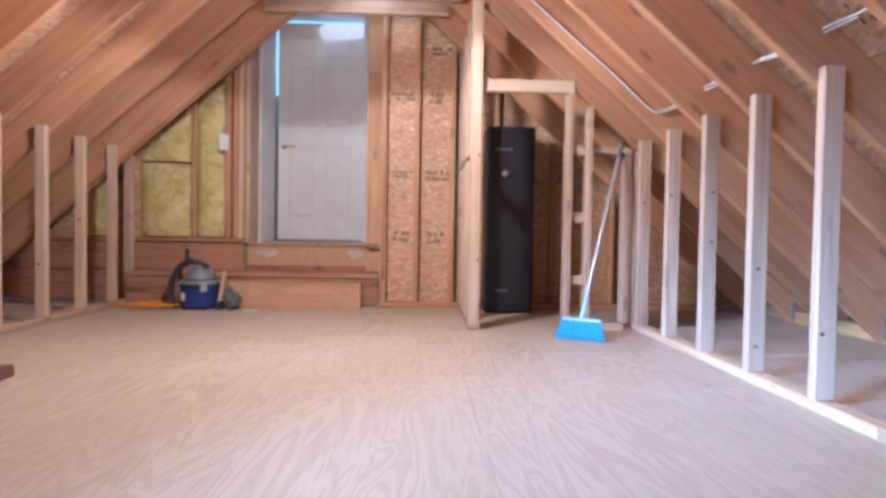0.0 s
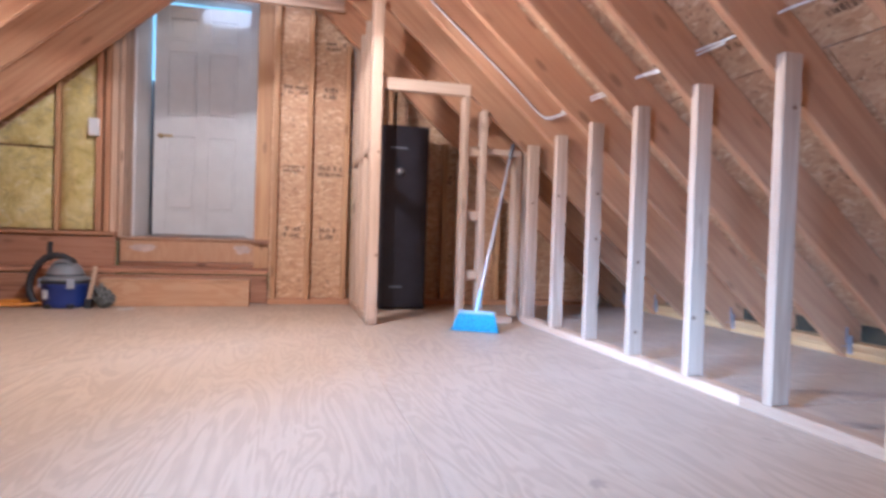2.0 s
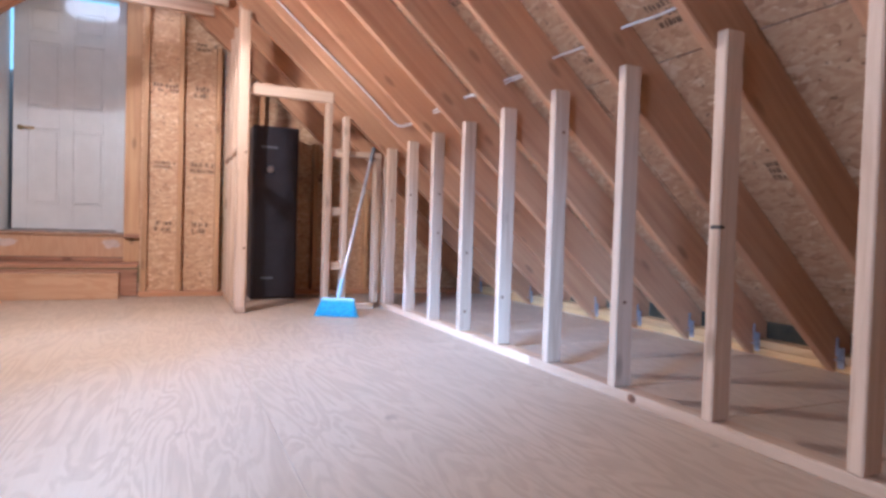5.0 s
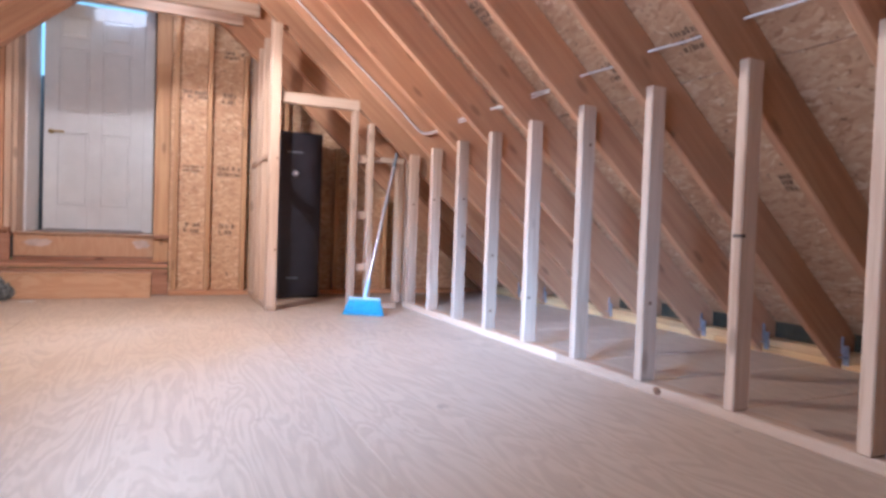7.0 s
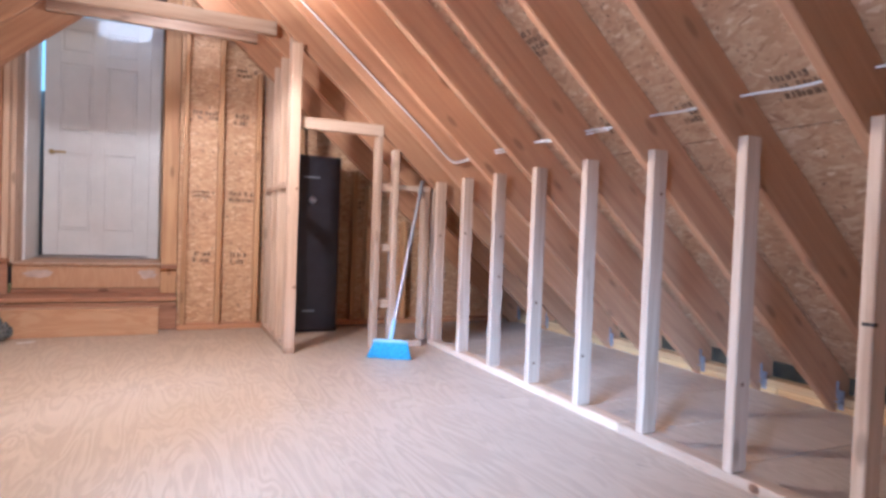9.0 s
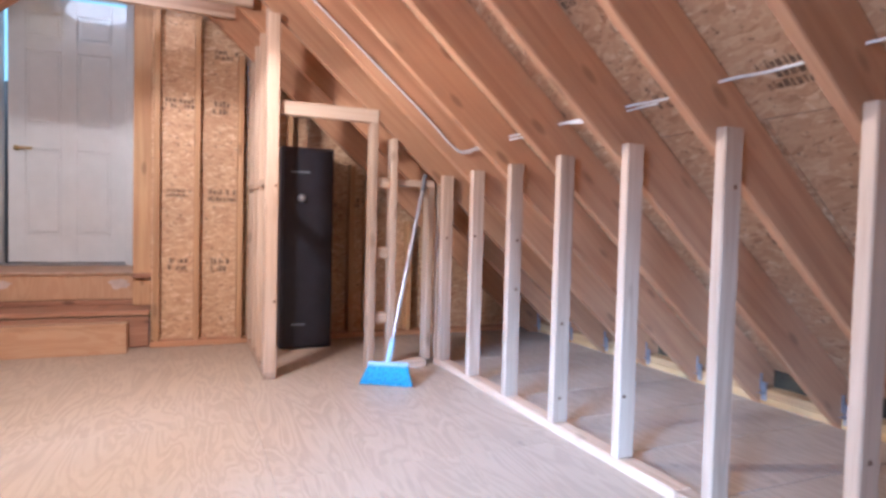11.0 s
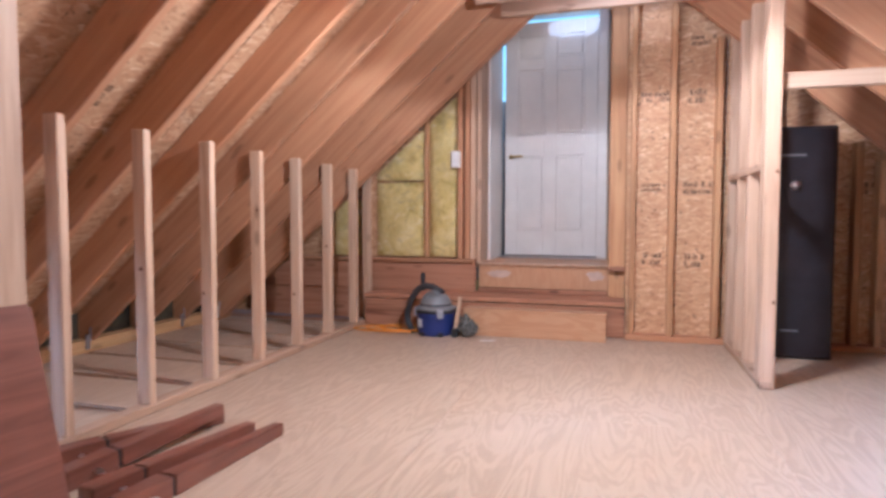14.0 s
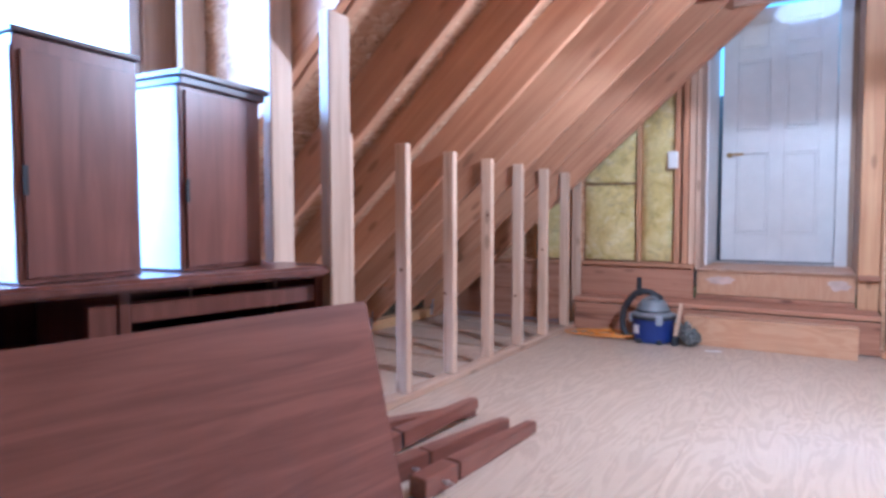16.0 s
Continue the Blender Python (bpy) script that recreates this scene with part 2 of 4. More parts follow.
RAG = plain("grey_cloth", (0.15, 0.15, 0.135), 0.9, 0, 0.5, 60, 0.6)
KNOT = plain("knot_wood", (0.20, 0.095, 0.045), 0.7, 0, 0.3, 40)
MUD = plain("dried_plaster", (0.58, 0.45, 0.37), 0.9, 0, 0.12, 12)
GAP = plain("dark_gap", (0.03, 0.022, 0.018), 0.9, 0, 0.2)


def batt():
    m, n, l, b = mat("fibreglass", 0.95)
    v, rnd, raw = coords(n, l, (1, 1, 1), 3.0)
    f = noise_tex(n, l, raw, 5.0, 6, 0.62, 0.6)
    c = ramp(n, l, f, [(0.28, (0.33, 0.24, 0.06)), (0.45, (0.62, 0.50, 0.17)), (0.62, (0.74, 0.63, 0.28)), (0.8, (0.80, 0.74, 0.48))])
    f2 = noise_tex(n, l, raw, 60.0, 3)
    c = mix(n, l, ramp(n, l, f2, [(0.45, (0, 0, 0)), (0.8, (0.4, 0.4, 0.4))]), c, (0.50, 0.38, 0.12))
    f3 = noise_tex(n, l, raw, 9.0, 5, 0.7, 1.2)
    c = mix(n, l, ramp(n, l, f3, [(0.52, (0, 0, 0)), (0.66, (0.55, 0.55, 0.55))]), c, (0.36, 0.30, 0.17))
    c = mix(n, l, ramp(n, l, f3, [(0.30, (0.6, 0.6, 0.6)), (0.45, (0, 0, 0))]), c, (0.82, 0.77, 0.52))
    l.new(c, b.inputs["Base Color"])
    bump(n, l, b, f2, 0.8, 0.01)
    return m


BATT = batt()


def glow(name, colour, strength):
    m = bpy.data.materials.new(name)
    m.use_nodes = True
    n, l = m.node_tree.nodes, m.node_tree.links
    n.remove(n["Principled BSDF"])
    e = n.new("ShaderNodeEmission")
    e.inputs[0].default_value, e.inputs[1].default_value = (*colour, 1), strength
    l.new(e.outputs[0], n["Material Output"].inputs[0])
    return m


DAYSKY = glow("bright_sky", (0.93, 0.97, 1.0), 8.0)
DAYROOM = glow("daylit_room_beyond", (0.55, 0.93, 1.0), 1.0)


# ---- building helpers ----
def thing(name, at, label="", category="", group="", kind=""):
    ob = new(name)
    ob.empty_display_size = 0.1
    ob.matrix_basis = at if isinstance(at, Matrix) else pose(*at)
    return tagged(ob, label, category, group, kind)


def world_of(ob):
    m = ob.matrix_basis.copy()
    while ob.parent:
        m = ob.parent.matrix_basis @ (ob.matrix_parent_inverse @ m)
        ob = ob.parent
    return m


def under_thing(ob, parent, m):
    """Hangs ob under parent, standing at the world pose m."""
    if parent:
        ob.parent = parent
        ob.matrix_parent_inverse = world_of(parent).inverted()
    ob.matrix_basis = m
    return ob


def mesh_of(name, bm, material, smooth=False):
    me = bpy.data.meshes.new(name)
    bmesh.ops.recalc_face_normals(bm, faces=bm.faces)
    bm.to_mesh(me)
    bm.free()
    me.materials.append(material)
    if smooth:
        for p in me.polygons:
            p.use_smooth = True
    return me


def part(name, bm, material, parent, label="", m=None, smooth=False):
    ob = new(name, mesh_of(name, bm, material, smooth))
    under_thing(ob, parent, m or Matrix())
    return tagged(ob, label)


def block(bm, x0, x1, y0, y1, z0, z1, bevel=0.003, seg=1):
    r = bmesh.ops.create_cube(bm, size=1.0)
    bmesh.ops.transform(bm, verts=r["verts"], matrix=Matrix.Translation(((x0 + x1) / 2, (y0 + y1) / 2, (z0 + z1) / 2)) @ Matrix.Diagonal((x1 - x0, y1 - y0, z1 - z0, 1)))
    if bevel:
        es = list({e for v in r["verts"] for e in v.link_edges})
        bmesh.ops.bevel(bm, geom=es, offset=min(bevel, 0.3 * min(x1 - x0, y1 - y0, z1 - z0)), segments=seg, affect="EDGES")
    return bm


def box_part(name, parent, material, x0, x1, y0, y1, z0, z1, bevel=0.003, label=""):
    """A bevelled box whose own origin is its middle."""
    c = ((x0 + x1) / 2, (y0 + y1) / 2, (z0 + z1) / 2)
    bm = block(bmesh.new(), x0 - c[0], x1 - c[0], y0 - c[1], y1 - c[1], z0 - c[2], z1 - c[2], bevel)
    return part(name, bm, material, parent, label, Matrix.Translation(c))


BOARDS = {}


def board(name, parent, p0, p1, wide, w, t, material, label=""):
    """A length of timber from p0 to p1, w across the direction wide, t thick; alike ones share a mesh."""
    p0, p1 = Vector(p0), Vector(p1)
    z = (p1 - p0).normalized()
    x = (Vector(wide) - z * z.dot(Vector(wide))).normalized()
    y = z.cross(x)
    ln = (p1 - p0).length
    key = (round(ln, 2), w, t, material.name)
    if key not in BOARDS:
        BOARDS[key] = mesh_of(name, block(bmesh.new(), -w / 2, w / 2, -t / 2, t / 2, -ln / 2, ln / 2, 0.004), material)
    m = Matrix((x, y, z)).transposed().to_4x4()
    m.translation = (p0 + p1) / 2
    ob = new(name, BOARDS[key])
    return tagged(under_thing(ob, parent, m), label)


def ring(bm, r0, r1, z0, z1, seg=32, cap=True, at=(0, 0)):
    r = bmesh.ops.create_cone(bm, cap_ends=cap, segments=seg, radius1=r0, radius2=r1, depth=z1 - z0)
    bmesh.ops.translate(bm, verts=r["verts"], vec=(at[0], at[1], (z0 + z1) / 2))
    return bm


def lathe(profile, seg=36):
    bm = bmesh.new()
    rows = [[bm.verts.new((r * math.cos(2 * math.pi * k / seg), r * math.sin(2 * math.pi * k / seg), z)) for k in range(seg)] for r, z in profile]
    for a, b in zip(rows, rows[1:]):
        for k in range(seg):
            bm.faces.new((a[k], a[(k + 1) % seg], b[(k + 1) % seg], b[k]))
    bm.faces.new(rows[0])
    bm.faces.new(rows[-1])
    return bm


def tube(name, points, radius, material, parent=None, label="", category="", res=6):
    cu = bpy.data.curves.new(name, "CURVE")
    cu.dimensions, cu.bevel_depth, cu.bevel_resolution, cu.resolution_u = "3D", radius, 2, res
    sp = cu.splines.new("NURBS")
    sp.points.add(len(points) - 1)
    for q, p in zip(sp.points, points):
        q.co = (*p, 1)
    sp.use_endpoint_u, sp.order_u = True, 3
    tmp = bpy.data.objects.new(name, cu)
    me = bpy.data.meshes.new_from_object(tmp)
    bpy.data.objects.remove(tmp)
    me.name = name
    me.materials.clear()
    me.materials.append(material)
    for p in me.polygons:
        p.use_smooth = True
    ob = new(name, me)
    under_thing(ob, parent, Matrix())
    return tagged(ob, label, category)
# ---- floor: plywood sheets with open joints ----
floor = thing("floor", (0, 0, 0), "worn pale plywood sheets laid over the attic joists", "floor", kind="structure")
board_bed = box_part("subfloor", floor, OLD, -3.6, 3.6, BACK - 0.2, 6.3, -0.30, -0.022, 0, "brown joist bed below the sheets")
SHEETS = {}


def sheet(x0, x1, y0, y1, name="plywood_sheet", material=None, z1=0.0):
    w, d = x1 - x0 - 0.0012, y1 - y0 - 0.0012
    key = (round(w, 3), round(d, 3))
    if key not in SHEETS:
        SHEETS[key] = mesh_of(name, block(bmesh.new(), -w / 2, w / 2, -d / 2, d / 2, -0.018, 0.0, 0.0008), material or PLY)
    under_thing(new(name, SHEETS[key]), floor, pose((x0 + x1) / 2, (y0 + y1) / 2, z1))


for k, x0 in enumerate((-1.83, -0.61, 0.61)):
    y = BACK + (0.0, 1.22, 0.6)[k] - 2.44
    while y < 4.9:
        a, b = max(y, BACK), min(y + 2.44, 4.9)
        if b - a > 0.05:
            sheet(x0, x0 + 1.22, a, b)
        y += 2.44
for s in (-1, 1):
    y = BACK - (0.04 if s < 0 else 0.0)
    while y < 4.9:
        step = 0.4064
        b = min(y + step, 4.9)
        gap = 0.048 if s < 0 else 0.006
        sheet(*((-3.08, -1.845) if s < 0 else (1.832, 3.08)), y + gap, b)
        y += step

# ---- knee walls: two-by-three plate and studs standing against the rafters' sides ----
TW = 0.064
knee_r = thing("wall_knee_east", (KNEE_R, 0, 0), "open knee wall of pale new studs on a floor plate", "stud wall", kind="structure")
RW = 0.071                          # these came out a little wider
KC = KNEE_R + RW / 2
board("bottom_plate", knee_r, (KC + 0.006, BACK, 0.019), (KC + 0.006, 1.90, 0.019), (1, 0, 0), RW, 0.038, STUD)
board("bottom_plate", knee_r, (KC + 0.006, 1.902, 0.019), (KC + 0.006, 3.90, 0.019), (1, 0, 0), RW, 0.038, STUD)
for y in STUD_Y_R:
    board("stud", knee_r, (KC, y + 0.019, 0.039), (KC, y + 0.019, 1.14), (1, 0, 0), RW, 0.038, STUD)
board("stud", knee_r, (KC - 0.005, 3.875, 0.039), (KC - 0.005, 3.875, 1.10), (1, 0, 0), RW, 0.038, STUD)
board("stud", knee_r, (KNEE_R - 0.05, 3.895, 0.039), (KNEE_R - 0.05, 3.895, 1.10), (0, 1, 0), 0.089, 0.038, STUD)

knee_l = thing("wall_knee_west", (KNEE_L, 0, 0), "open knee wall of pale new studs on a floor plate", "stud wall", kind="structure")
LC = KNEE_L - TW / 2
board("bottom_plate", knee_l, (LC, 1.95, 0.019), (LC, 5.00, 0.019), (1, 0, 0), TW + 0.004, 0.038, STUD)
for y in STUD_Y_L:
    board("stud", knee_l, (LC, y + 0.019, 0.039), (LC, y + 0.019, 1.167), (1, 0, 0), TW, 0.038, STUD)
board("stud", knee_l, (LC, 4.955, 0.039), (LC, 4.955, 1.167), (1, 0, 0), TW, 0.038, STUD)

# ---- roof: rafters, ridge, collar ties and sheathing panels ----
roof = thing("roof_frame", (0, 0, APEX), "orange-brown sawn rafters and collar ties under the ridge", "roof frame", kind="structure")
SN, CS = math.sin(SLOPE), math.cos(SLOPE)


def rafter(s, y, x0=0.03, x1=3.35, name="rafter", d=0.184):
    n = Vector((s * SN, 0, CS)) * (0.184 - d / 2)
    board(name, roof, Vector((RIDGE + s * x0, y + 0.019, drop(x0))) + n, Vector((RIDGE + s * x1, y + 0.019, drop(x1))) + n, (s * SN, 0, CS), d, 0.038, RAFTER)


y_r = [y + 0.038 for y in STUD_Y_R] + [2.202 + 0.4064 * k for k in (5,)] + [4.68]
for y in y_r:
    rafter(1, y, d=0.235 if y > 4.5 else 0.184)
for y in [q + 0.038 for q in STUD_Y_L] + [4.77]:
    rafter(-1, y, d=0.235 if y > 4.5 else 0.184)
rafter(-1, CHEEK + 0.092)
rafter(-1, CHEEK + 0.14)
for k in range(1, 12):
    y = 2.282 - 0.4064 * k
    if CHEEK_B - 0.1 < y < CHEEK + 0.1:
        rafter(-1, y, 0.03, 0.55)           # short rafters above the dormer
    elif y > BACK and y < CHEEK_B:
        rafter(-1, y)
board("ridge_board", roof, (RIDGE, BACK, 2.63), (RIDGE, 5.1, 2.63), (0, 0, 1), 0.286, 0.038, RAFTER)
for y, z in ((4.15, 2.105), (4.60, 2.165), (3.74, 2.22), (3.33, 2.22), (2.93, 2.22)):
    w = (APEX - z) / PITCH + 0.10
    board("collar_tie", roof, (RIDGE - w, y, z), (RIDGE + w, y, z), (0, 0, 1), 0.089, 0.038, STUD)

PANELS = {}


def panels(name, s, y0, y1, skip=None):
    holder = thing(name, (s * 1.7, (y0 + y1) / 2, 1.4), "flaky oriented strand board panels over the rafters", "roof", kind="structure")
    course, u, row = 1.22, 0.0, 0
    while u < 4.4:
        y = y0 - (1.22 if row % 2 else 0)
        while y < y1:
            a, b, ub = max(y, y0), min(y + 2.44, y1), min(u + course, 4.45)
            if b - a > 0.05:
                pieces = [(a, b)]
                xm = (u + ub) / 2 * CS
                if skip and xm > skip[2]:
                    pieces = [(p, q) for p, q in ((a, min(b, skip[0])), (max(a, skip[1]), b)) if q - p > 0.03]
                for p, q in pieces:
                    w, d = ub - u - 0.005, q - p - 0.005
                    key = (round(w, 3), round(d, 3))
                    if key not in PANELS:
                        PANELS[key] = mesh_of("sheathing_panel", block(bmesh.new(), -d / 2, d / 2, -w / 2, w / 2, 0, 0.014, 0.001), OSB)
                    um = (u + ub) / 2
                    x = um * CS
                    n = Vector((s * SN, 0, CS)) * 0.185
                    ex, ey = Vector((0, -s, 0)), Vector((s * CS, 0, -SN))
                    m = Matrix((ex, ey, ex.cross(ey))).transposed().to_4x4()
                    if m.col[2][2] < 0:
                        ex = -ex
                        m = Matrix((ex, ey, ex.cross(ey))).transposed().to_4x4()
                    m.translation = Vector((RIDGE + s * x, (p + q) / 2, drop(x))) + n
                    under_thing(new("sheathing_panel", PANELS[key]), holder, m)
            y += 2.44
        u += course
        row += 1
    return holder


roof_e = panels("roof_east", 1, BACK - 0.1, 5.25)
roof_w = panels("roof_west", -1, BACK - 0.1, 5.25, (CHEEK_B, CHEEK + 0.09, 0.6))

# eave plates with steel ties, and the board that closes the eave behind them
for s, yy in ((1, y_r), (-1, [q + 0.038 for q in STUD_Y_L])):
    y0 = BACK if s > 0 else 1.95
    eave = thing("wall_plate_east" if s > 0 else "wall_plate_west", (s * 3.02, 0, 0), "doubled golden eave plate under the rafter feet", "wall plate", kind="structure")
    for k, z in enumerate((0.019, 0.057)):
        for a, b in ((y0, 2.1 + 0.5 * k), (2.103 + 0.5 * k, 4.86)):
            board("plate", eave, (s * 3.02, a, z), (s * 3.02, b, z), (1, 0, 0), 0.089, 0.0375, GOLD)
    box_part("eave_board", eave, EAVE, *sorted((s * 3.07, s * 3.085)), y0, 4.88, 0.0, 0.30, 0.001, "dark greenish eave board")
    for y in yy:
        bm = bmesh.new()
        block(bm, -0.0015, 0.0015, -0.014, 0.014, 0, 0.09, 0)
        block(bm, -0.03, 0.0015, -0.014, 0.014, 0.036, 0.039, 0)
        block(bm, -0.0015, 0.0015, 0.013, 0.032, 0.05, 0.13, 0)
        part("hurricane_tie", bm, GALV, eave, "bluish galvanised steel tie", pose(s * 2.972, y - 0.024, 0.02))

# ---- gable wall with the raised doorway ----
gable = thing("wall_gable", (0, GABLE, 0), "gable framing with strand board, insulation and a raised doorway", "gable wall", kind="structure")
YB = GABLE + 0.092
# sheathing behind the framing
for x0, x1, z1 in ((0.12, 0.72, 2.6), (0.722, 1.94, 2.2), (1.944, 3.3, 1.2)):
    box_part("sheathing_panel", gable, OSB_WALL, x0, x1, YB, YB + 0.012, 0.0, z1, 0.001)
box_part("sheathing_panel", gable, OSB_WALL, -3.3, -1.0, YW + 0.11, YW + 0.122, 0.0, 2.0, 0.001)
box_part("sheathing_panel", gable, OSB_WALL, -1.10, 0.12, YW + 0.11, YW + 0.122, 2.56, 2.85, 0.001)


def gstud(x, z0, z1, w=0.038, d=0.089, material=GABLEWOOD, y=GABLE):
    board("stud", gable, (x, y + d / 2, z0), (x, y + d / 2, z1), (0, 1, 0), d, w, material)


gstud(0.155, 0.04, under(0.155) - 0.07)
gstud(0.397, 0.04, under(0.397) - 0.07)
gstud(0.67, 0.04, under(0.67) - 0.07)
for x in (1.0, 1.447, 1.57, 1.9):
    gstud(x, 0.04, under(x) - 0.07)
board("post", gable, (0.058, YW - 0.02, 0.25), (0.058, YW - 0.02, 2.56), (1, 0, 0), 0.110, 0.038, GABLEWOOD)
board("post", gable, (0.125, YW - 0.05, 0.25), (0.125, YW - 0.05, 2.50), (0, 1, 0), 0.10, 0.018, GABLEWOOD)
board("bottom_plate", gable, (0.12, GABLE + 0.045, 0.019), (2.8, GABLE + 0.045, 0.019), (0, 1, 0), 0.089, 0.038, RAFTER)
# left of the doorway, set back behind the ledge
for x in (-0.992, -1.035, -1.092):
    gstud(x, 0.50, under(x) + 0.1, 0.038, 0.089, STUD if x > -1.0 else RAFTER, YW)
gstud(-1.372, 0.50, under(-1.372) + 0.1, 0.030, y=YW + 0.028)
gstud(-1.885, 0.50, under(-1.885) + 0.1, y=YW)
gstud(-2.2, 0.50, under(-2.2) + 0.1, y=YW)
board("ledger", gable, (-2.9, YW + 0.03, 0.485), (-0.975, YW + 0.03, 0.485), (0, 1, 0), 0.10, 0.028, RAFTER)
board("rim_joist", gable, (-2.95, YW + 0.03, 0.357), (-0.975, YW + 0.03, 0.357), (0, 0, 1), 0.225, 0.038, OLD)
board("ledge_board", gable, (-1.766, 4.995, 0.231), (0.115, 4.995, 0.231), (0, 1, 0), 0.37, 0.028, ROUGH)
board("outer_beam", gable, (-2.95, YW + 0.05, 0.122), (-1.768, YW + 0.05, 0.122), (0, 0, 1), 0.24, 0.038, OLD)
board("lower_beam", gable, (-1.766, GABLE + 0.03, 0.107), (0.115, GABLE + 0.03, 0.107), (0, 0, 1), 0.200, 0.038, ROUGH)
board("door_riser", gable, (-0.965, YP + 0.01, 0.362), (0.0, YP + 0.01, 0.362), (1e-9, 0, 1), 0.165, 0.018, PLYSTEP)
board("door_riser_strip", gable, (-0.965, YP - 0.006, 0.262), (0.0, YP - 0.006, 0.262), (0, 0, 1), 0.03, 0.03, ROUGH)
board("cross_block", gable, (0.005, YW - 0.06, 0.455), (0.118, YW - 0.06, 0.455), (0, 1, 0), 0.05, 0.03, OLD)


def batt_panel(x0, x1, z0, z1f):
    """A bulging wad of insulation between two studs; its top follows the roof."""
    bm = bmesh.new()
    nx, nz = 10, 26
    rng = random.Random(int(1000 * abs(x0)))
    ph = [rng.uniform(0, 6) for _ in range(6)]
    rows = []
    for j in range(nz + 1):
        row = []
        for i in range(nx + 1):
            u, v = i / nx, j / nz
            x = x0 + (x1 - x0) * u
            z = z0 + (z1f(x) - z0) * v
            bulge = 0.055 * (math.sin(math.pi * u) ** 0.45) * (math.sin(math.pi * min(max(v, 0.02), 0.98)) ** 0.25)
            wob = 0.012 * noise.noise(Vector((x * 9 + ph[0], z * 7, ph[1]))) + 0.009 * noise.noise(Vector((x * 25, z * 18, ph[2])))
            row.append(bm.verts.new((x, YW + 0.085 - bulge - wob, z)))
        rows.append(row)
    for a, b in zip(rows, rows[1:]):
        for i in range(nx):
            bm.faces.new((a[i], a[i + 1], b[i + 1], b[i]))
    part("insulation_batt", bm, BATT, gable, "yellow fibreglass batt between studs", smooth=True)


batt_panel(-1.356, -1.112, 0.51, lambda x: under(x) + 0.05)
batt_panel(-1.80, -1.388, 0.51, lambda x: 1.09)
batt_panel(-1.80, -1.39, 1.105, lambda x: under(x) + 0.05)
batt_panel(-2.18, -1.91, 0.51, lambda x: 0.95)

# deep doorway: sill, jambs, head and the room beyond
DY = 5.98
doorway = thing("doorway", (-0.5, 5.4, 0.47), "deep white-trimmed doorway with a raised plywood sill", "doorway", kind="structure")
box_part("sill", doorway, PLYSTEP, -0.965, 0.0, YP - 0.012, DY + 0.1, 0.446, 0.464, 0.002)
box_part("sill_nosing", doorway, STUD, -0.968, 0.004, YP - 0.024, YP - 0.0125, 0.456, 0.468, 0.003, "pale worn nosing")
box_part("threshold", doorway, SILVER, -0.94, -0.115, DY - 0.14, DY - 0.02, 0.4655, 0.476, 0.003, "pale metal threshold strip")
box_part("jamb_lining", doorway, STUD, -0.985, -0.95, YW + 0.092, 5.30, 0.465, 2.5, 0.002)
box_part("jamb_lining", doorway, STUD, -0.990, -0.962, 5.303, 5.50, 0.465, 2.5, 0.002)
box_part("jamb", doorway, WHITE, -0.99, -0.945, 5.503, DY + 0.06, 0.463, 2.543, 0.003)
box_part("casing", doorway, WHITE, -0.112, -0.03, DY - 0.12, DY + 0.06, 0.463, 2.543, 0.003)
box_part("jamb_lining", doorway, STUD, 0.005, 0.04, YW + 0.055, DY - 0.052, 0.463, 2.66, 0.002)
box_part("wall_return", doorway, STUD, -0.028, 0.20, DY - 0.05, DY + 0.06, 0.3, 2.66, 0.002)
box_part("head", doorway, WHITE, -0.99, 0.06, DY - 0.10, DY + 0.06, 2.545, 2.66, 0.003)
box_part("soffit", doorway, STUD, -1.10, 0.10, YW + 0.10, DY + 0.06, 2.67, 2.70, 0)
box_part("wall_return", doorway, STUD, -1.10, -0.995, YW + 0.125, DY + 0.06, 0.43, 2.66, 0)
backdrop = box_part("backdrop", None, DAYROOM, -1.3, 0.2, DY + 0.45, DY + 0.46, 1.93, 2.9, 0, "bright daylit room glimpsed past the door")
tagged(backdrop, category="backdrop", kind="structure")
box_part("beyond_wall", doorway, GREY, -1.3, 0.2, DY + 0.47, DY + 0.49, 0.2, 1.95, 0, "dim wall of the room beyond")


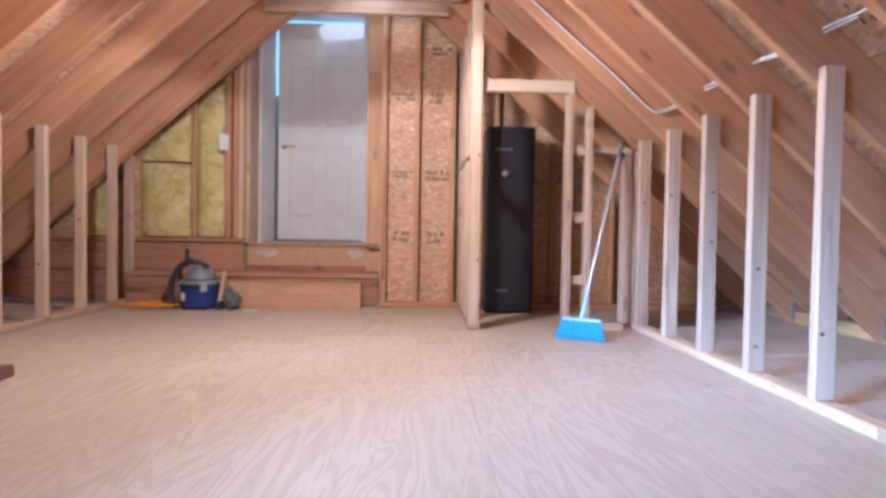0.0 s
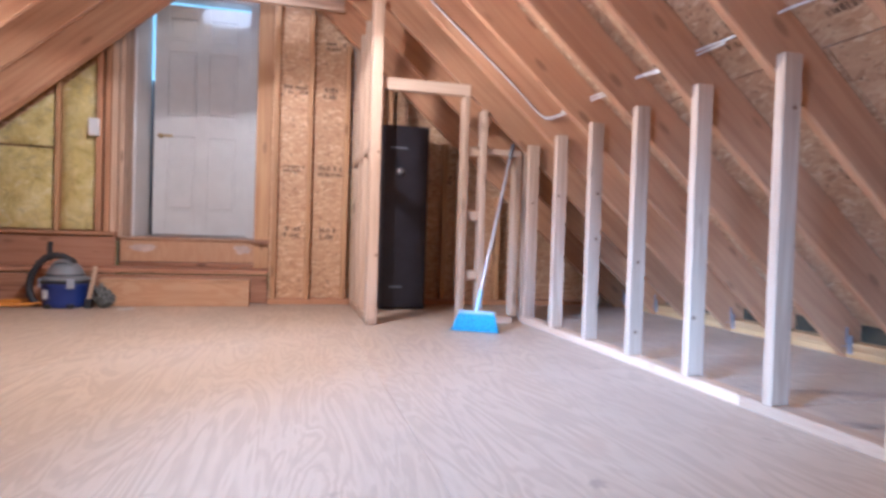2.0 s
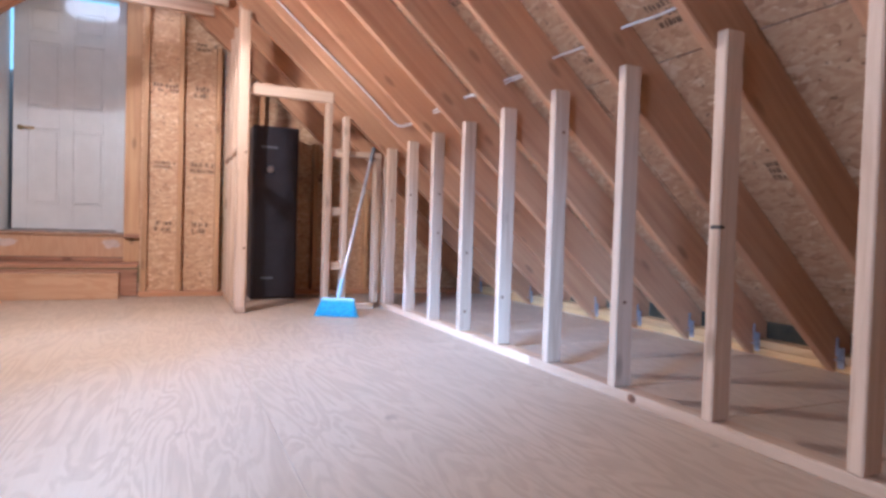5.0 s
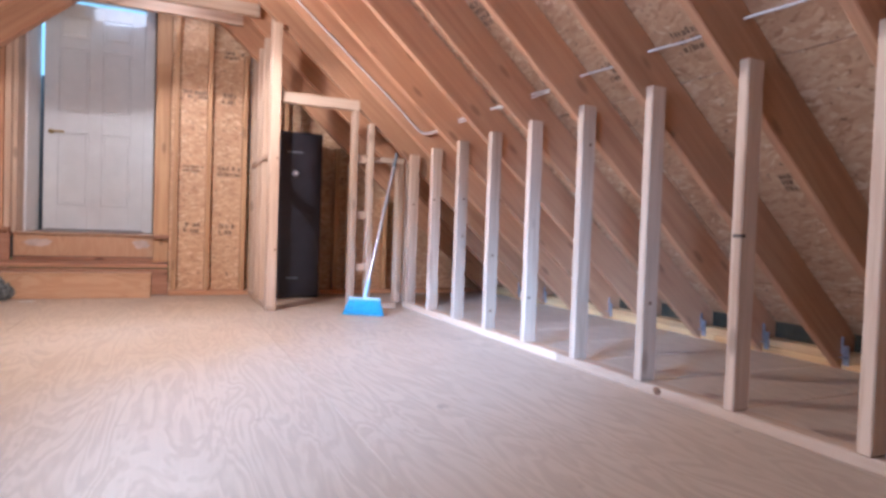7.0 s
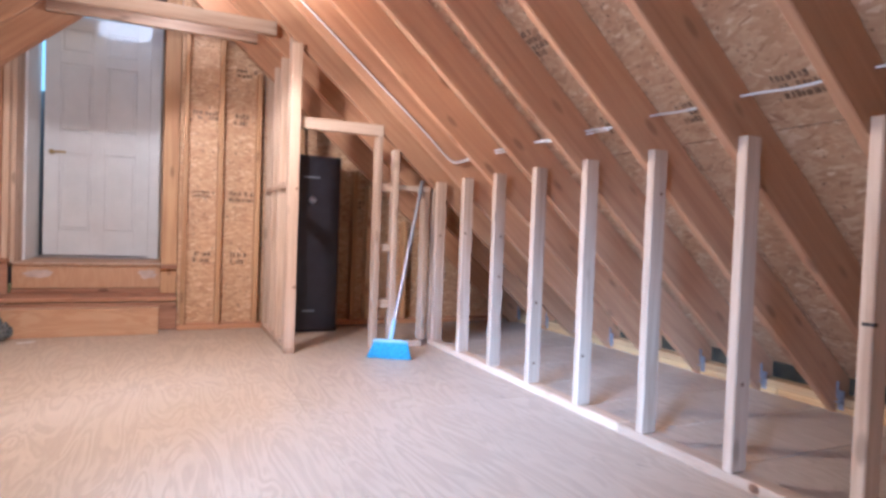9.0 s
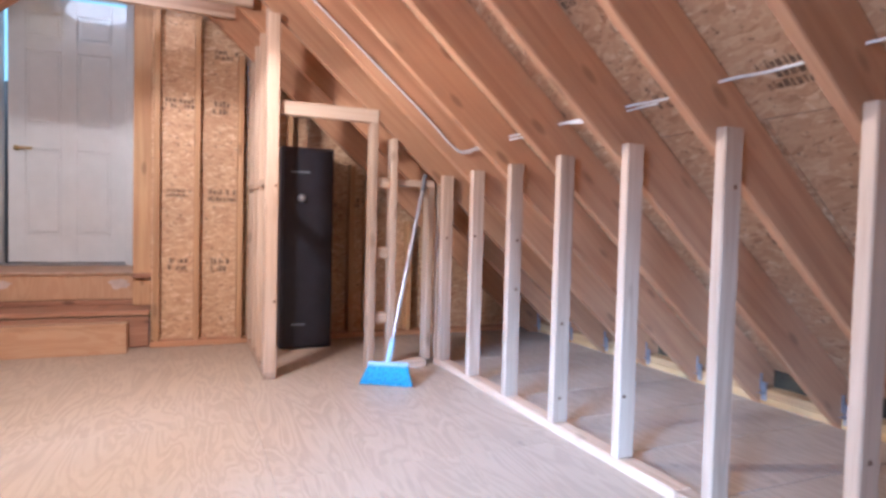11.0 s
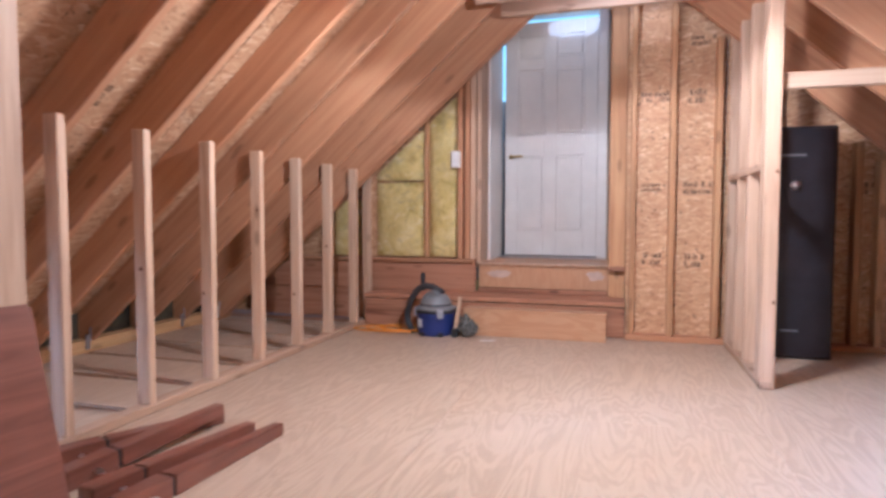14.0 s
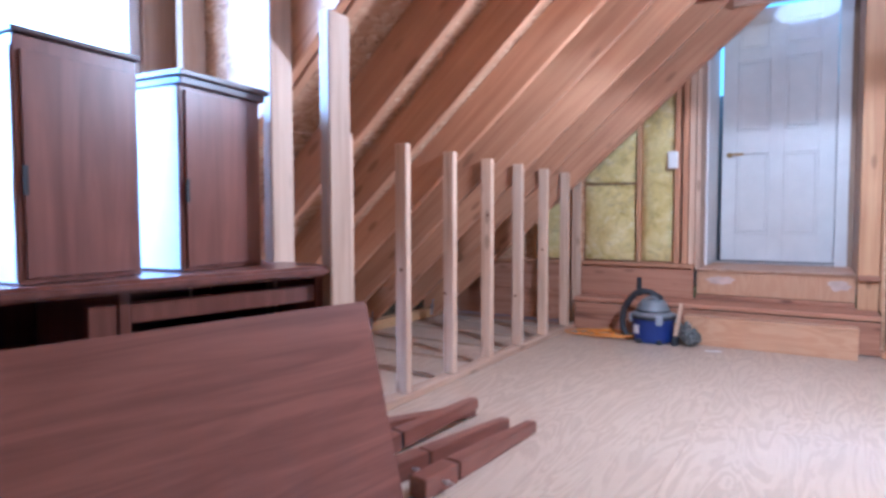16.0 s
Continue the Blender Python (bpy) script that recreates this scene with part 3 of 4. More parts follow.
def panel_door():
    """Six-panel white door, hung on its far side and a little open."""
    d = thing("door_1", (-0.115, DY, 0.482), "white six-panel door standing slightly open in the raised doorway", "door", kind="structure")
    W, H, T = 0.80, 2.03, 0.035
    bm = block(bmesh.new(), -W / 2, W / 2, 0.007, T, 0, H, 0.001)
    cols = ((-W / 2, -W / 2 + 0.115), (-0.055, 0.055), (W / 2 - 0.115, W / 2))
    rows = ((0, 0.22), (0.87, 1.06), (1.62, 1.72), (H - 0.12, H))
    for a, b in cols:
        block(bm, a, b, -0.009, 0.008, 0, H, 0.005)
    for a, b in rows:
        for p, q in ((cols[0][1], cols[1][0]), (cols[1][1], cols[2][0])):
            block(bm, p - 0.004, q + 0.004, -0.0088, 0.008, a, b, 0.005)
    m = pose(-0.115, DY, 0.482, 0, 0, -1.5) @ pose(-W / 2, 0, 0)
    part("slab", bm, WHITE, d, m=m)
    for p, q in ((cols[0][1], cols[1][0]), (cols[1][1], cols[2][0])):
        for a, b in ((0.22, 0.87), (1.06, 1.62), (1.72, H - 0.12)):
            bm = bmesh.new()
            block(bm, p + 0.018, q - 0.018, -0.008, 0.008, a + 0.018, b - 0.018, 0.0045)
            part("raised_panel", bm, WHITE, d, m=m)
    bm = lathe([(0.027, 0), (0.027, 0.006), (0.012, 0.012), (0.011, 0.045), (0.018, 0.05), (0.012, 0.056)], 20)
    block(bm, -0.01, 0.105, -0.009, 0.009, 0.045, 0.060, 0.004)
    part("lever_handle", bm, BRASS, d, "worn brass lever handle", m @ pose(-W / 2 + 0.06, 0, 0.87, 90, 0, 0), True)


panel_door()

# ---- closet framing ----
closet = thing("wall_closet", (0.75, 3.9, 0), "unfinished closet framing of pale new studs", "stud wall", kind="structure")
CX = 0.753
board("bottom_plate", closet, (CX, 3.777, 0.019), (CX, 4.80, 0.019), (1, 0, 0), TW, 0.038, STUD)
board("post", closet, (CX, 3.797, 0.0), (CX, 3.797, 1.93), (1, 0, 0), TW, 0.038, STUD)
for y in (3.87, 4.18, 4.46, 4.77):
    board("stud", closet, (CX, y, 0.039), (CX, y, under(CX) + (0.06 if y < 3.9 else -0.02)), (1, 0, 0), TW, 0.038, STUD)
for a, b in ((3.892, 4.158), (4.202, 4.438), (4.482, 4.748)):
    board("nogging", closet, (CX, a, 1.06), (CX, b, 1.06), (1, 0, 0), TW, 0.038, STUD)
board("header", closet, (CX + 0.033, 3.835, 1.452), (1.34, 3.835, 1.452), (0, 0, 1), 0.075, 0.038, STUD)
board("stud", closet, (1.315, 3.845, 0.0), (1.315, 3.845, 1.41), (0, 1, 0), 0.089, 0.038, STUD)
board("stud", closet, (1.435, 3.845, 0.0), (1.435, 3.845, 1.335), (0, 1, 0), 0.089, 0.038, STUD)
for z in (0.30, 0.675, 1.08):
    board("block", closet, (1.335, 3.845, z), (1.415, 3.845, z), (0, 0, 1), 0.06, 0.038, STUD)
board("rail", closet, (1.455, 3.86, 1.085), (1.70, 3.86, 1.085), (0, 0, 1), 0.038, 0.038, STUD)
board("bottom_plate", closet, (1.455, 3.86, 0.019), (1.66, 3.86, 0.019), (0, 1, 0), 0.089, 0.038, STUD)

# ---- dormer ----
dormer = thing("wall_dormer", (-1.4, CHEEK, 0), "dormer side walls of pale studs with strand board above the roof line", "dormer wall", kind="structure")
for x, z1 in ((-1.38, 1.405), (-1.61, 2.3), (-2.02, 2.3)):
    board("stud", dormer, (x, CHEEK + 0.045, 0.0), (x, CHEEK + 0.045, z1), (0, 1, 0), 0.089, 0.038, STUD)
for y, s in ((CHEEK + 0.092, 1), (CHEEK_B - 0.10, -1)):
    bm = bmesh.new()
    xs = (-0.62, DORMER_X - 0.05)
    prof = [(xs[0], under(xs[0]) + 0.24), (xs[1], under(xs[1]) + 0.24), (xs[1], 2.35), (xs[0], 2.35)]
    lo, hi = [bm.verts.new((x, y, z)) for x, z in prof], [bm.verts.new((x, y + 0.012, z)) for x, z in prof]
    bm.faces.new(lo)
    bm.faces.new(hi)
    for k in range(4):
        bm.faces.new((lo[k], lo[(k + 1) % 4], hi[(k + 1) % 4], hi[k]))
    part("cheek_panel", bm, OSB_WALL, dormer)
box_part("dormer_ceiling", dormer, OSB, DORMER_X - 0.1, -0.2, CHEEK_B - 0.1, CHEEK + 0.1, 2.352, 2.37, 0)
# window wall
box_part("window_wall", dormer, OSB, DORMER_X - 0.10, DORMER_X, CHEEK_B - 0.1, CHEEK + 0.088, 0.0, 0.74, 0)
box_part("window_wall", dormer, OSB, DORMER_X - 0.10, DORMER_X, CHEEK_B - 0.1, CHEEK + 0.088, 2.15, 2.35, 0)
box_part("window_wall", dormer, STUD, DORMER_X - 0.10, DORMER_X, CHEEK - 0.06, CHEEK + 0.088, 0.74, 2.15, 0)
box_part("window_wall", dormer, STUD, DORMER_X - 0.10, DORMER_X, CHEEK_B - 0.1, CHEEK_B + 0.06, 0.74, 2.15, 0)
win = thing("window_1", (DORMER_X, 0.3, 0.74), "bright dormer window with a white frame", "window", kind="structure")
ya, yb = CHEEK_B + 0.06, CHEEK - 0.06
for a, b, c, d in ((ya, ya + 0.04, 0.74, 2.15), (yb - 0.04, yb, 0.74, 2.15), (ya + 0.04, yb - 0.04, 0.74, 0.79), (ya + 0.04, yb - 0.04, 2.10, 2.15), ((ya + yb) / 2 - 0.025, (ya + yb) / 2 + 0.025, 0.791, 2.099)):
    box_part("window_frame", win, WHITE, DORMER_X - 0.075, DORMER_X - 0.02, a, b, c, d, 0.003)
bg = box_part("backdrop", None, DAYSKY, DORMER_X - 1.6, DORMER_X - 1.59, -3.2, 4.6, 0.2, 3.4, 0, "blown-out daylight sky outside the dormer")
tagged(bg, category="backdrop", kind="structure")

# gable behind the walk
rear = thing("wall_rear", (0, BACK, 0), "plain strand board gable behind the walk", "gable wall", kind="structure")
box_part("sheathing_panel", rear, OSB, -3.4, 3.4, BACK - 0.03, BACK - 0.01, -0.02, 2.8, 0)
# ---- things ----
def safe():
    s = thing("gun_safe", (1.06, 4.55, 0), "tall black steel gun safe standing inside the closet framing", "safe")
    x0, x1, y0, y1, h = 0.90, 1.245, 4.53, 4.76, 1.335
    box_part("body", s, BLACK, x0, x1, y0, y1, 0.0, h, 0.008)
    box_part("door", s, BLACK, x0 + 0.012, x1 - 0.012, y0 - 0.022, y0 - 0.001, 0.015, h - 0.015, 0.006)
    bm = lathe([(0.028, 0), (0.028, 0.008), (0.02, 0.012), (0.018, 0.035), (0.016, 0.037)], 24)
    part("dial", bm, SILVER, s, "small chrome dial", pose(1.03, y0 - 0.023, 1.0, 90, 0, 0), True)
    for z, w in ((1.17, 0.06), (0.165, 0.045)):
        box_part("lettering_bar", s, GREY, 1.02 - w, 1.02 + w, y0 - 0.0245, y0 - 0.0215, z - 0.006, z + 0.006, 0.0005, "dull grey lettering reduced to a bar")


safe()


def broom():
    b = thing("broom", (1.31, 3.49, 0), "light blue broom with grey metal handle leaning on a stud", "broom")
    c = Vector((1.645, 3.858, 1.14))
    foot = Vector((1.325, 3.505, 0.118))
    rng = random.Random(21)
    m = pose(1.31, 3.487, 0.002, 0, 0, -30)
    # a fan of stiff strands, shorter and slanted at one end
    bm = bmesh.new()
    for j in range(7):
        for k in range(46):
            u, v = (k + 0.5) / 46 - 0.5, (j + 0.5) / 7 - 0.5
            x0, x1 = u * 0.205 + 0.008, u * 0.275 + rng.uniform(-0.004, 0.004)
            y0, y1 = v * 0.034, v * 0.052 + rng.uniform(-0.004, 0.004)
            q = [bm.verts.new((x, y, z)) for x, y, z in ((x1 - 0.0035, y1, 0), (x1 + 0.0035, y1, 0), (x0 + 0.0032, y0, 0.104), (x0 - 0.0032, y0, 0.104), (x1, y1 - 0.004, 0), (x0, y0 - 0.003, 0.104))]
            for f in ((0, 1, 2, 3), (1, 4, 5, 2), (4, 0, 3, 5), (0, 4, 1)):
                bm.faces.new([q[i] for i in f])
    part("bristles", bm, BRISTLE, b, "short light blue bristles", m)
    bm = block(bmesh.new(), -0.100, 0.116, -0.023, 0.023, 0.098, 0.116, 0.006)
    part("head", bm, PALEBLUE, b, "pale blue plastic head", m)
    ax = (c - foot)
    tube("socket", [foot - ax * 0.005, foot + ax * 0.05, foot + ax * 0.11], 0.016, PALEBLUE, b, "pale blue socket")
    tube("handle", [foot + ax * 0.08, foot + ax * 0.5, c], 0.0115, POLE, b, "brushed grey metal handle")
    tube("grip", [c - ax * 0.10, c - ax * 0.04, c], 0.0135, GREY, b)


broom()


def shop_vac():
    X, Y = -1.15, 4.645
    v = thing("shop_vacuum", (X, Y, 0), "small blue and grey shop vacuum with a black hose", "vacuum cleaner")
    o = pose(X, Y, 0)
    part("tank", lathe([(0.112, 0.0), (0.124, 0.008), (0.128, 0.03), (0.134, 0.140), (0.138, 0.145), (0.138, 0.155), (0.115, 0.157)]), BLUE, v, "blue plastic tank", o, True)
    part("rim_band", lathe([(0.115, 0.157), (0.141, 0.158), (0.144, 0.164), (0.144, 0.172), (0.138, 0.176)]), DARK, v, "black sealing band round the rim", o, True)
    part("motor_head", lathe([(0.139, 0.177), (0.141, 0.187), (0.131, 0.196), (0.112, 0.203), (0.106, 0.226), (0.092, 0.258), (0.072, 0.282), (0.045, 0.294), (0.015, 0.298)]), GREY, v, "grey plastic motor head", o, True)
    part("vent_band", lathe([(0.100, 0.206), (0.1125, 0.207), (0.1115, 0.216), (0.100, 0.217)]), DARK, v, "dark cooling slot round the head", o, True)
    tube("carry_handle", [(X - 0.06, Y - 0.075, 0.262), (X - 0.045, Y - 0.085, 0.292), (X, Y - 0.075, 0.312), (X + 0.045, Y - 0.06, 0.296), (X + 0.06, Y - 0.05, 0.262)], 0.008, GREY, v, "grey carrying handle over the head")
    for a in (-62, 24, 200):
        part("latch", block(bmesh.new(), 0.134, 0.152, -0.022, 0.022, 0.128, 0.190, 0.005), LIGHTGREY, v, "light grey clip", o @ pose(0, 0, 0, 0, 0, a))
    part("label", block(bmesh.new(), 0.1335, 0.1365, -0.026, 0.026, 0.062, 0.118, 0.001), PAPER, v, "white square label", o @ pose(0, 0, 0, 0, 0, -128))
    pts = [(X - 0.145, Y - 0.06, 0.024), (X - 0.185, Y - 0.05, 0.07), (X - 0.198, Y - 0.04, 0.13), (X - 0.185, Y - 0.035, 0.21), (X - 0.145, Y - 0.03, 0.285), (X - 0.09, Y - 0.03, 0.338), (X - 0.02, Y - 0.025, 0.335), (X + 0.035, Y - 0.02, 0.305), (X + 0.05, Y, 0.285)]
    tube("hose", pts, 0.020, DARK, v, "black corrugated hose")
    for p, q in zip(pts, pts[1:]):
        p, q = Vector(p), Vector(q)
        for f in (0.0, 0.34, 0.67):
            part("hose_rib", ring(bmesh.new(), 0.0232, 0.0232, -0.005, 0.005, 14), DARK, v, m=Matrix.Translation(p.lerp(q, f)) @ (q - p).to_track_quat("Z", "Y").to_matrix().to_4x4())
    tube("wand", [(X - 0.10, Y + 0.01, 0.30), (X - 0.10, Y + 0.01, 0.37), (X - 0.098, Y + 0.012, 0.425)], 0.016, DARK, v, "short black wand standing up")
    for a in (-60, -120, 60, 120):
        part("caster", block(bmesh.new(), 0.105, 0.145, -0.02, 0.02, 0.0, 0.028, 0.008), DARK, v, m=o @ pose(0, 0, 0, 0, 0, a))


shop_vac()


def brush_and_rag():
    s = thing("hand_brush", (-0.985, 4.58, 0), "pale wooden hand brush propped upright beside the vacuum", "brush")
    board("handle", s, (-0.992, 4.58, 0.05), (-0.962, 4.60, 0.275), (1, 0, 0), 0.024, 0.016, STUD, "pale wooden handle")
    box_part("bristle_block", s, DARK, -1.012, -0.972, 4.545, 4.615, 0.0, 0.06, 0.006, "dark bristle block")
    bm = bmesh.new()
    bmesh.ops.create_icosphere(bm, subdivisions=4, radius=1.0)
    for q in bm.verts:
        d = 1 + 0.35 * noise.noise(q.co * 2.3) + 0.18 * noise.noise(q.co * 6.0)
        q.co = Vector((q.co.x * 0.062 * d, q.co.y * 0.05 * d, max(0.0, (q.co.z * 0.5 + 0.5) * 0.13 * d * (1 - 0.35 * q.co.x))))
    r = part("rag", bm, RAG, None, "crumpled grey cleaning rag on the floor", pose(-0.905, 4.585, 0.0), True)
    tagged(r, category="rag")
    bm = bmesh.new()
    block(bm, -0.04, 0.04, -0.012, 0.012, 0, 0.004, 0.001)
    block(bm, 0.01, 0.06, -0.004, 0.018, 0.002, 0.006, 0.001)
    tagged(part("paper_scrap", bm, PAPER, None, "small white paper scrap on the plywood", pose(-0.76, 4.50, 0.0, 0, 0, 10)), category="scrap")


brush_and_rag()


def cord():
    rng = random.Random(4)
    pts = []
    for k in range(78):
        a = k * 0.47
        r = 0.105 + 0.05 * math.sin(k * 0.41) + rng.uniform(-0.012, 0.012)
        pts.append((-1.475 + 1.55 * r * math.cos(a) + 0.05 * math.sin(k * 0.13), 4.64 + 0.95 * r * math.sin(a + 0.3 * math.sin(k * 0.2)), 0.006 + 0.0004 * k + rng.uniform(0, 0.005)))
    pts += [(-1.33, 4.60, 0.02), (-1.27, 4.62, 0.012)]
    tube("extension_cord", pts, 0.0048, ORANGE, None, "orange extension cord coiled on the floor beside the vacuum", "cord", 3)


cord()

# step in front of the doorway
step = thing("step_box", (-0.48, 4.74, 0), "low pale plywood step box below the doorway", "step")
box_part("riser", step, PLYSTEP, -0.955, 0.0, 4.665, 4.683, 0.0, 0.166, 0.002)
box_part("tread", step, PLYSTEP, -0.957, 0.002, 4.660, GABLE - 0.022, 0.167, 0.186, 0.003)
for x in (-0.954, -0.018):
    box_part("side", step, PLYSTEP, x, x + 0.018, 4.684, GABLE - 0.022, 0.0, 0.166, 0.002)

# electrical box on the gable stud
eb = thing("junction_box", (-1.09, YW - 0.03, 1.25), "white plastic junction box on a gable stud", "junction box")
box_part("body", eb, WHITE, -1.155, -1.085, YW - 0.032, YW - 0.001, 1.19, 1.315, 0.004)
box_part("cover", eb, WHITE, -1.149, -1.091, YW - 0.037, YW - 0.0325, 1.197, 1.308, 0.002)


# ---- cables through the rafters ----
def cables():
    ys = [y for y in y_r if 0 < y < 4.0]
    pts = []
    y = -1.2
    while y < 3.45:
        pts.append((1.742 - 0.006 * math.sin(y * 5), y, 1.272 - 0.012 * (1 - math.cos((y - ys[0]) / 0.4064 * 2 * math.pi)) / 2))
        y += 0.1016
    tube("cable", pts, 0.0042, CABLE, None, "white electrical cable threaded through holes in the rafters", "cable", 3)
    d = [(p[0] + 0.004, p[1], p[2] - 0.010 - 0.006 * math.sin(p[1] * 9)) for p in pts if p[1] > 2.0]
    tube("cable", d, 0.0036, CABLE, None, "second white cable sagging beside the first", "cable", 3)
    up = [(1.80, 3.34, 1.275), (1.755, 3.405, 1.262), (1.70, 3.408, 1.238), (1.655, 3.409, 1.235), (1.60, 3.409, 1.275), (1.47, 3.409, 1.40), (1.174, 3.409, 1.648), (0.99, 3.409, 1.805), (0.70, 3.409, 2.05), (0.5, 3.409, 2.20)]
    tube("cable", up, 0.0042, CABLE, None, "white cable running up the side of a rafter", "cable", 6)
    tube("cable", [(x + 0.006, y - 0.002, z - 0.009) for x, y, z in up], 0.0036, CABLE, None, "white cable running up the side of a rafter", "cable", 6)


cables()


# ---- stamps on the boards: rows of plain bars ----
def stamp(holder, m, rows, w, h, seed):
    rng = random.Random(seed)
    bm = bmesh.new()
    for j in range(rows):
        x = 0.0
        while x < w:
            bw = rng.uniform(0.006, 0.02)
            if rng.random() < 0.78:
                hh = h / rows * rng.uniform(0.55, 0.85)
                block(bm, x, x + bw, j * h / rows, j * h / rows + hh, 0, 0.0006, 0)
            x += bw + rng.uniform(0.003, 0.009)
    part("mill_stamp", bm, INK, holder, "faded black mill stamp, plain bars", m)


def on_roof(s, x, y, turn=0):
    """A pose lying on the underside of the sheathing, facing into the room."""
    n = Vector((s * SN, 0, CS))
    p = Vector((RIDGE + s * x, y, drop(x))) + n * 0.1835
    ex, ez = Vector((0, -s, 0)), -n
    ey = ez.cross(ex)
    m = Matrix((ex, ey, ez)).transposed().to_4x4()
    m.translation = p
    return m @ pose(0, 0, 0, 0, 0, turn)


rng = random.Random(8)
for k in range(-2, 4):
    y = 2.164 + 0.4064 * k
    stamp(roof_e, on_roof(1, 1.74 + 0.02 * rng.random(), y - 0.05, 0), 3, 0.30, 0.105, 10 + k)
    if k % 2 == 0:
        stamp(roof_e, on_roof(1, 2.28, y - 0.10, 0), 3, 0.17, 0.10, 40 + k)
    else:
        stamp(roof_e, on_roof(1, 2.50, y - 0.12, 0), 3, 0.16, 0.09, 60 + k)
stamp(roof_e, on_roof(1, 1.40, 2.26, 0), 4, 0.16, 0.14, 77)
stamp(roof_w, on_roof(-1, 1.75, 2.40, 0), 3, 0.16, 0.12, 78)
stamp(roof_w, on_roof(-1, 1.62, 2.85, 0), 2, 0.12, 0.09, 79)
stamp(roof_w, on_roof(-1, 1.70, 3.22, 0), 2, 0.12, 0.09, 80)
for x, z, w, h in ((0.21, 0.99, 0.15, 0.06), (0.47, 0.97, 0.18, 0.09), (0.21, 0.50, 0.12, 0.09), (0.49, 0.49, 0.10, 0.10), (0.20, 1.58, 0.17, 0.07), (0.49, 1.56, 0.10, 0.10), (0.50, 1.93, 0.14, 0.07), (1.28, 0.96, 0.07, 0.08), (1.43, 0.96, 0.12, 0.08)):
    stamp(gable, pose(x, YB - 0.0008, z, 90, 0, 0), 2, w, h, int(x * 100 + z * 1000))


# ---- furniture by the dormer ----
def desk():
    o = pose(-1.40, 1.74, 0, 0, 0, -9)
    d = thing("desk", o, "old dark cherry desk with its drawers out, below the dormer window", "desk")
    L, D, H = 1.5, 0.62, 0.70
    bm = block(bmesh.new(), -D, 0.035, -L, 0.0, H - 0.030, H, 0.009, 4)
    part("desktop", bm, CHERRY, d, "cherry top with rounded edge", o)
    for y0, y1 in ((-0.04, -0.015), (-0.56, -0.535), (-L + 0.02, -L + 0.045)):
        part("side_panel", block(bmesh.new(), -D + 0.03, 0.0, y0, y1, 0.0, H - 0.031, 0.002), CHERRY, d, m=o)
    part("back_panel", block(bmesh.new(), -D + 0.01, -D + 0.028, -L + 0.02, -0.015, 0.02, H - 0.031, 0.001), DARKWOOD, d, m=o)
    part("rail", block(bmesh.new(), -0.03, -0.004, -0.534, -0.041, H - 0.10, H - 0.055, 0.002), CHERRY, d, m=o)
    part("rail", block(bmesh.new(), -0.03, -0.004, -0.62, -0.561, H - 0.14, H - 0.055, 0.002), CHERRY, d, m=o)
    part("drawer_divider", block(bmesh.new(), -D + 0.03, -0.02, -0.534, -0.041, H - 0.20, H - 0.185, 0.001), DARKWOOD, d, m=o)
    part("drawer_runner", block(bmesh.new(), -D + 0.05, -0.03, -0.534, -0.515, H - 0.16, H - 0.14, 0.001), STUD, d, m=o)


desk()


def hutch(name, o, w, dp, h, label, cornice):
    c = thing(name, o, label, "cabinet", group="cabinets on the desk")
    part("carcass", block(bmesh.new(), -dp, 0, 0, w, 0, h, 0.003), CHERRY, c, m=o)
    # white panel stands in for window light burning out this side
    part("side_panel", block(bmesh.new(), -dp + 0.006, -0.004, -0.004, -0.001, 0.006, h - 0.022, 0.001), WHITE, c, "cabinet side painted white for window glare", o)
    part("back_board", block(bmesh.new(), 0.001, 0.008, 0.012, w - 0.012, 0.012, h - 0.03, 0.001), CHERRY, c, m=o)
    if cornice:
        bm = block(bmesh.new(), -dp - 0.015, 0.022, -0.014, w + 0.018, h + 0.001, h + 0.016, 0.003)
        block(bm, -dp - 0.005, 0.012, -0.006, w + 0.010, h - 0.018, h + 0.002, 0.003)
        part("cornice", bm, DARKWOOD, c, "dark moulded cornice", o)
    else:
        part("top_board", block(bmesh.new(), -dp - 0.005, 0.010, -0.006, w + 0.006, h + 0.001, h + 0.014, 0.003), DARKWOOD, c, m=o)
    part("hinge_mark", block(bmesh.new(), 0.0085, 0.0105, 0.008, 0.018, h * 0.36, h * 0.48, 0.0005), DARK, c, m=o)


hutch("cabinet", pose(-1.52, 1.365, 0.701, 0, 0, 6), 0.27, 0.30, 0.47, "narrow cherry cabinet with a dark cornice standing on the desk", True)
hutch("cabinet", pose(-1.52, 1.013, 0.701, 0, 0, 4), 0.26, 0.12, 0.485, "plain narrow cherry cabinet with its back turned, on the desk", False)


table = thing("dismantled_table", (-1.3, 1.9, 0), "dismantled cherry table, its top leaning on the desk", "table")


def table_top():
    """The loose top leaning on the desk."""
    along = Vector((-0.16, -0.987, 0)).normalized()
    up = Vector((-0.17, 0.027, 0.611)).normalized()
    up = (up - along * up.dot(along)).normalized()
    nrm = along.cross(up)
    m = Matrix((up, nrm, along)).transposed().to_4x4()
    m.translation = Vector((-1.05, 1.673, 0.004))
    sgn = 1 if nrm.x > 0 else -1
    leaf = part("tabletop", block(bmesh.new(), 0.0, 0.634, *sorted((-0.026 * sgn, 0.0)), 0.0, 1.25, 0.0078, 4), CHERRY, table, "cherry top with a polished edge", m)
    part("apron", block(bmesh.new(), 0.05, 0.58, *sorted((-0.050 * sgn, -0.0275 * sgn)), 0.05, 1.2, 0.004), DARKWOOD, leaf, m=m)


table_top()


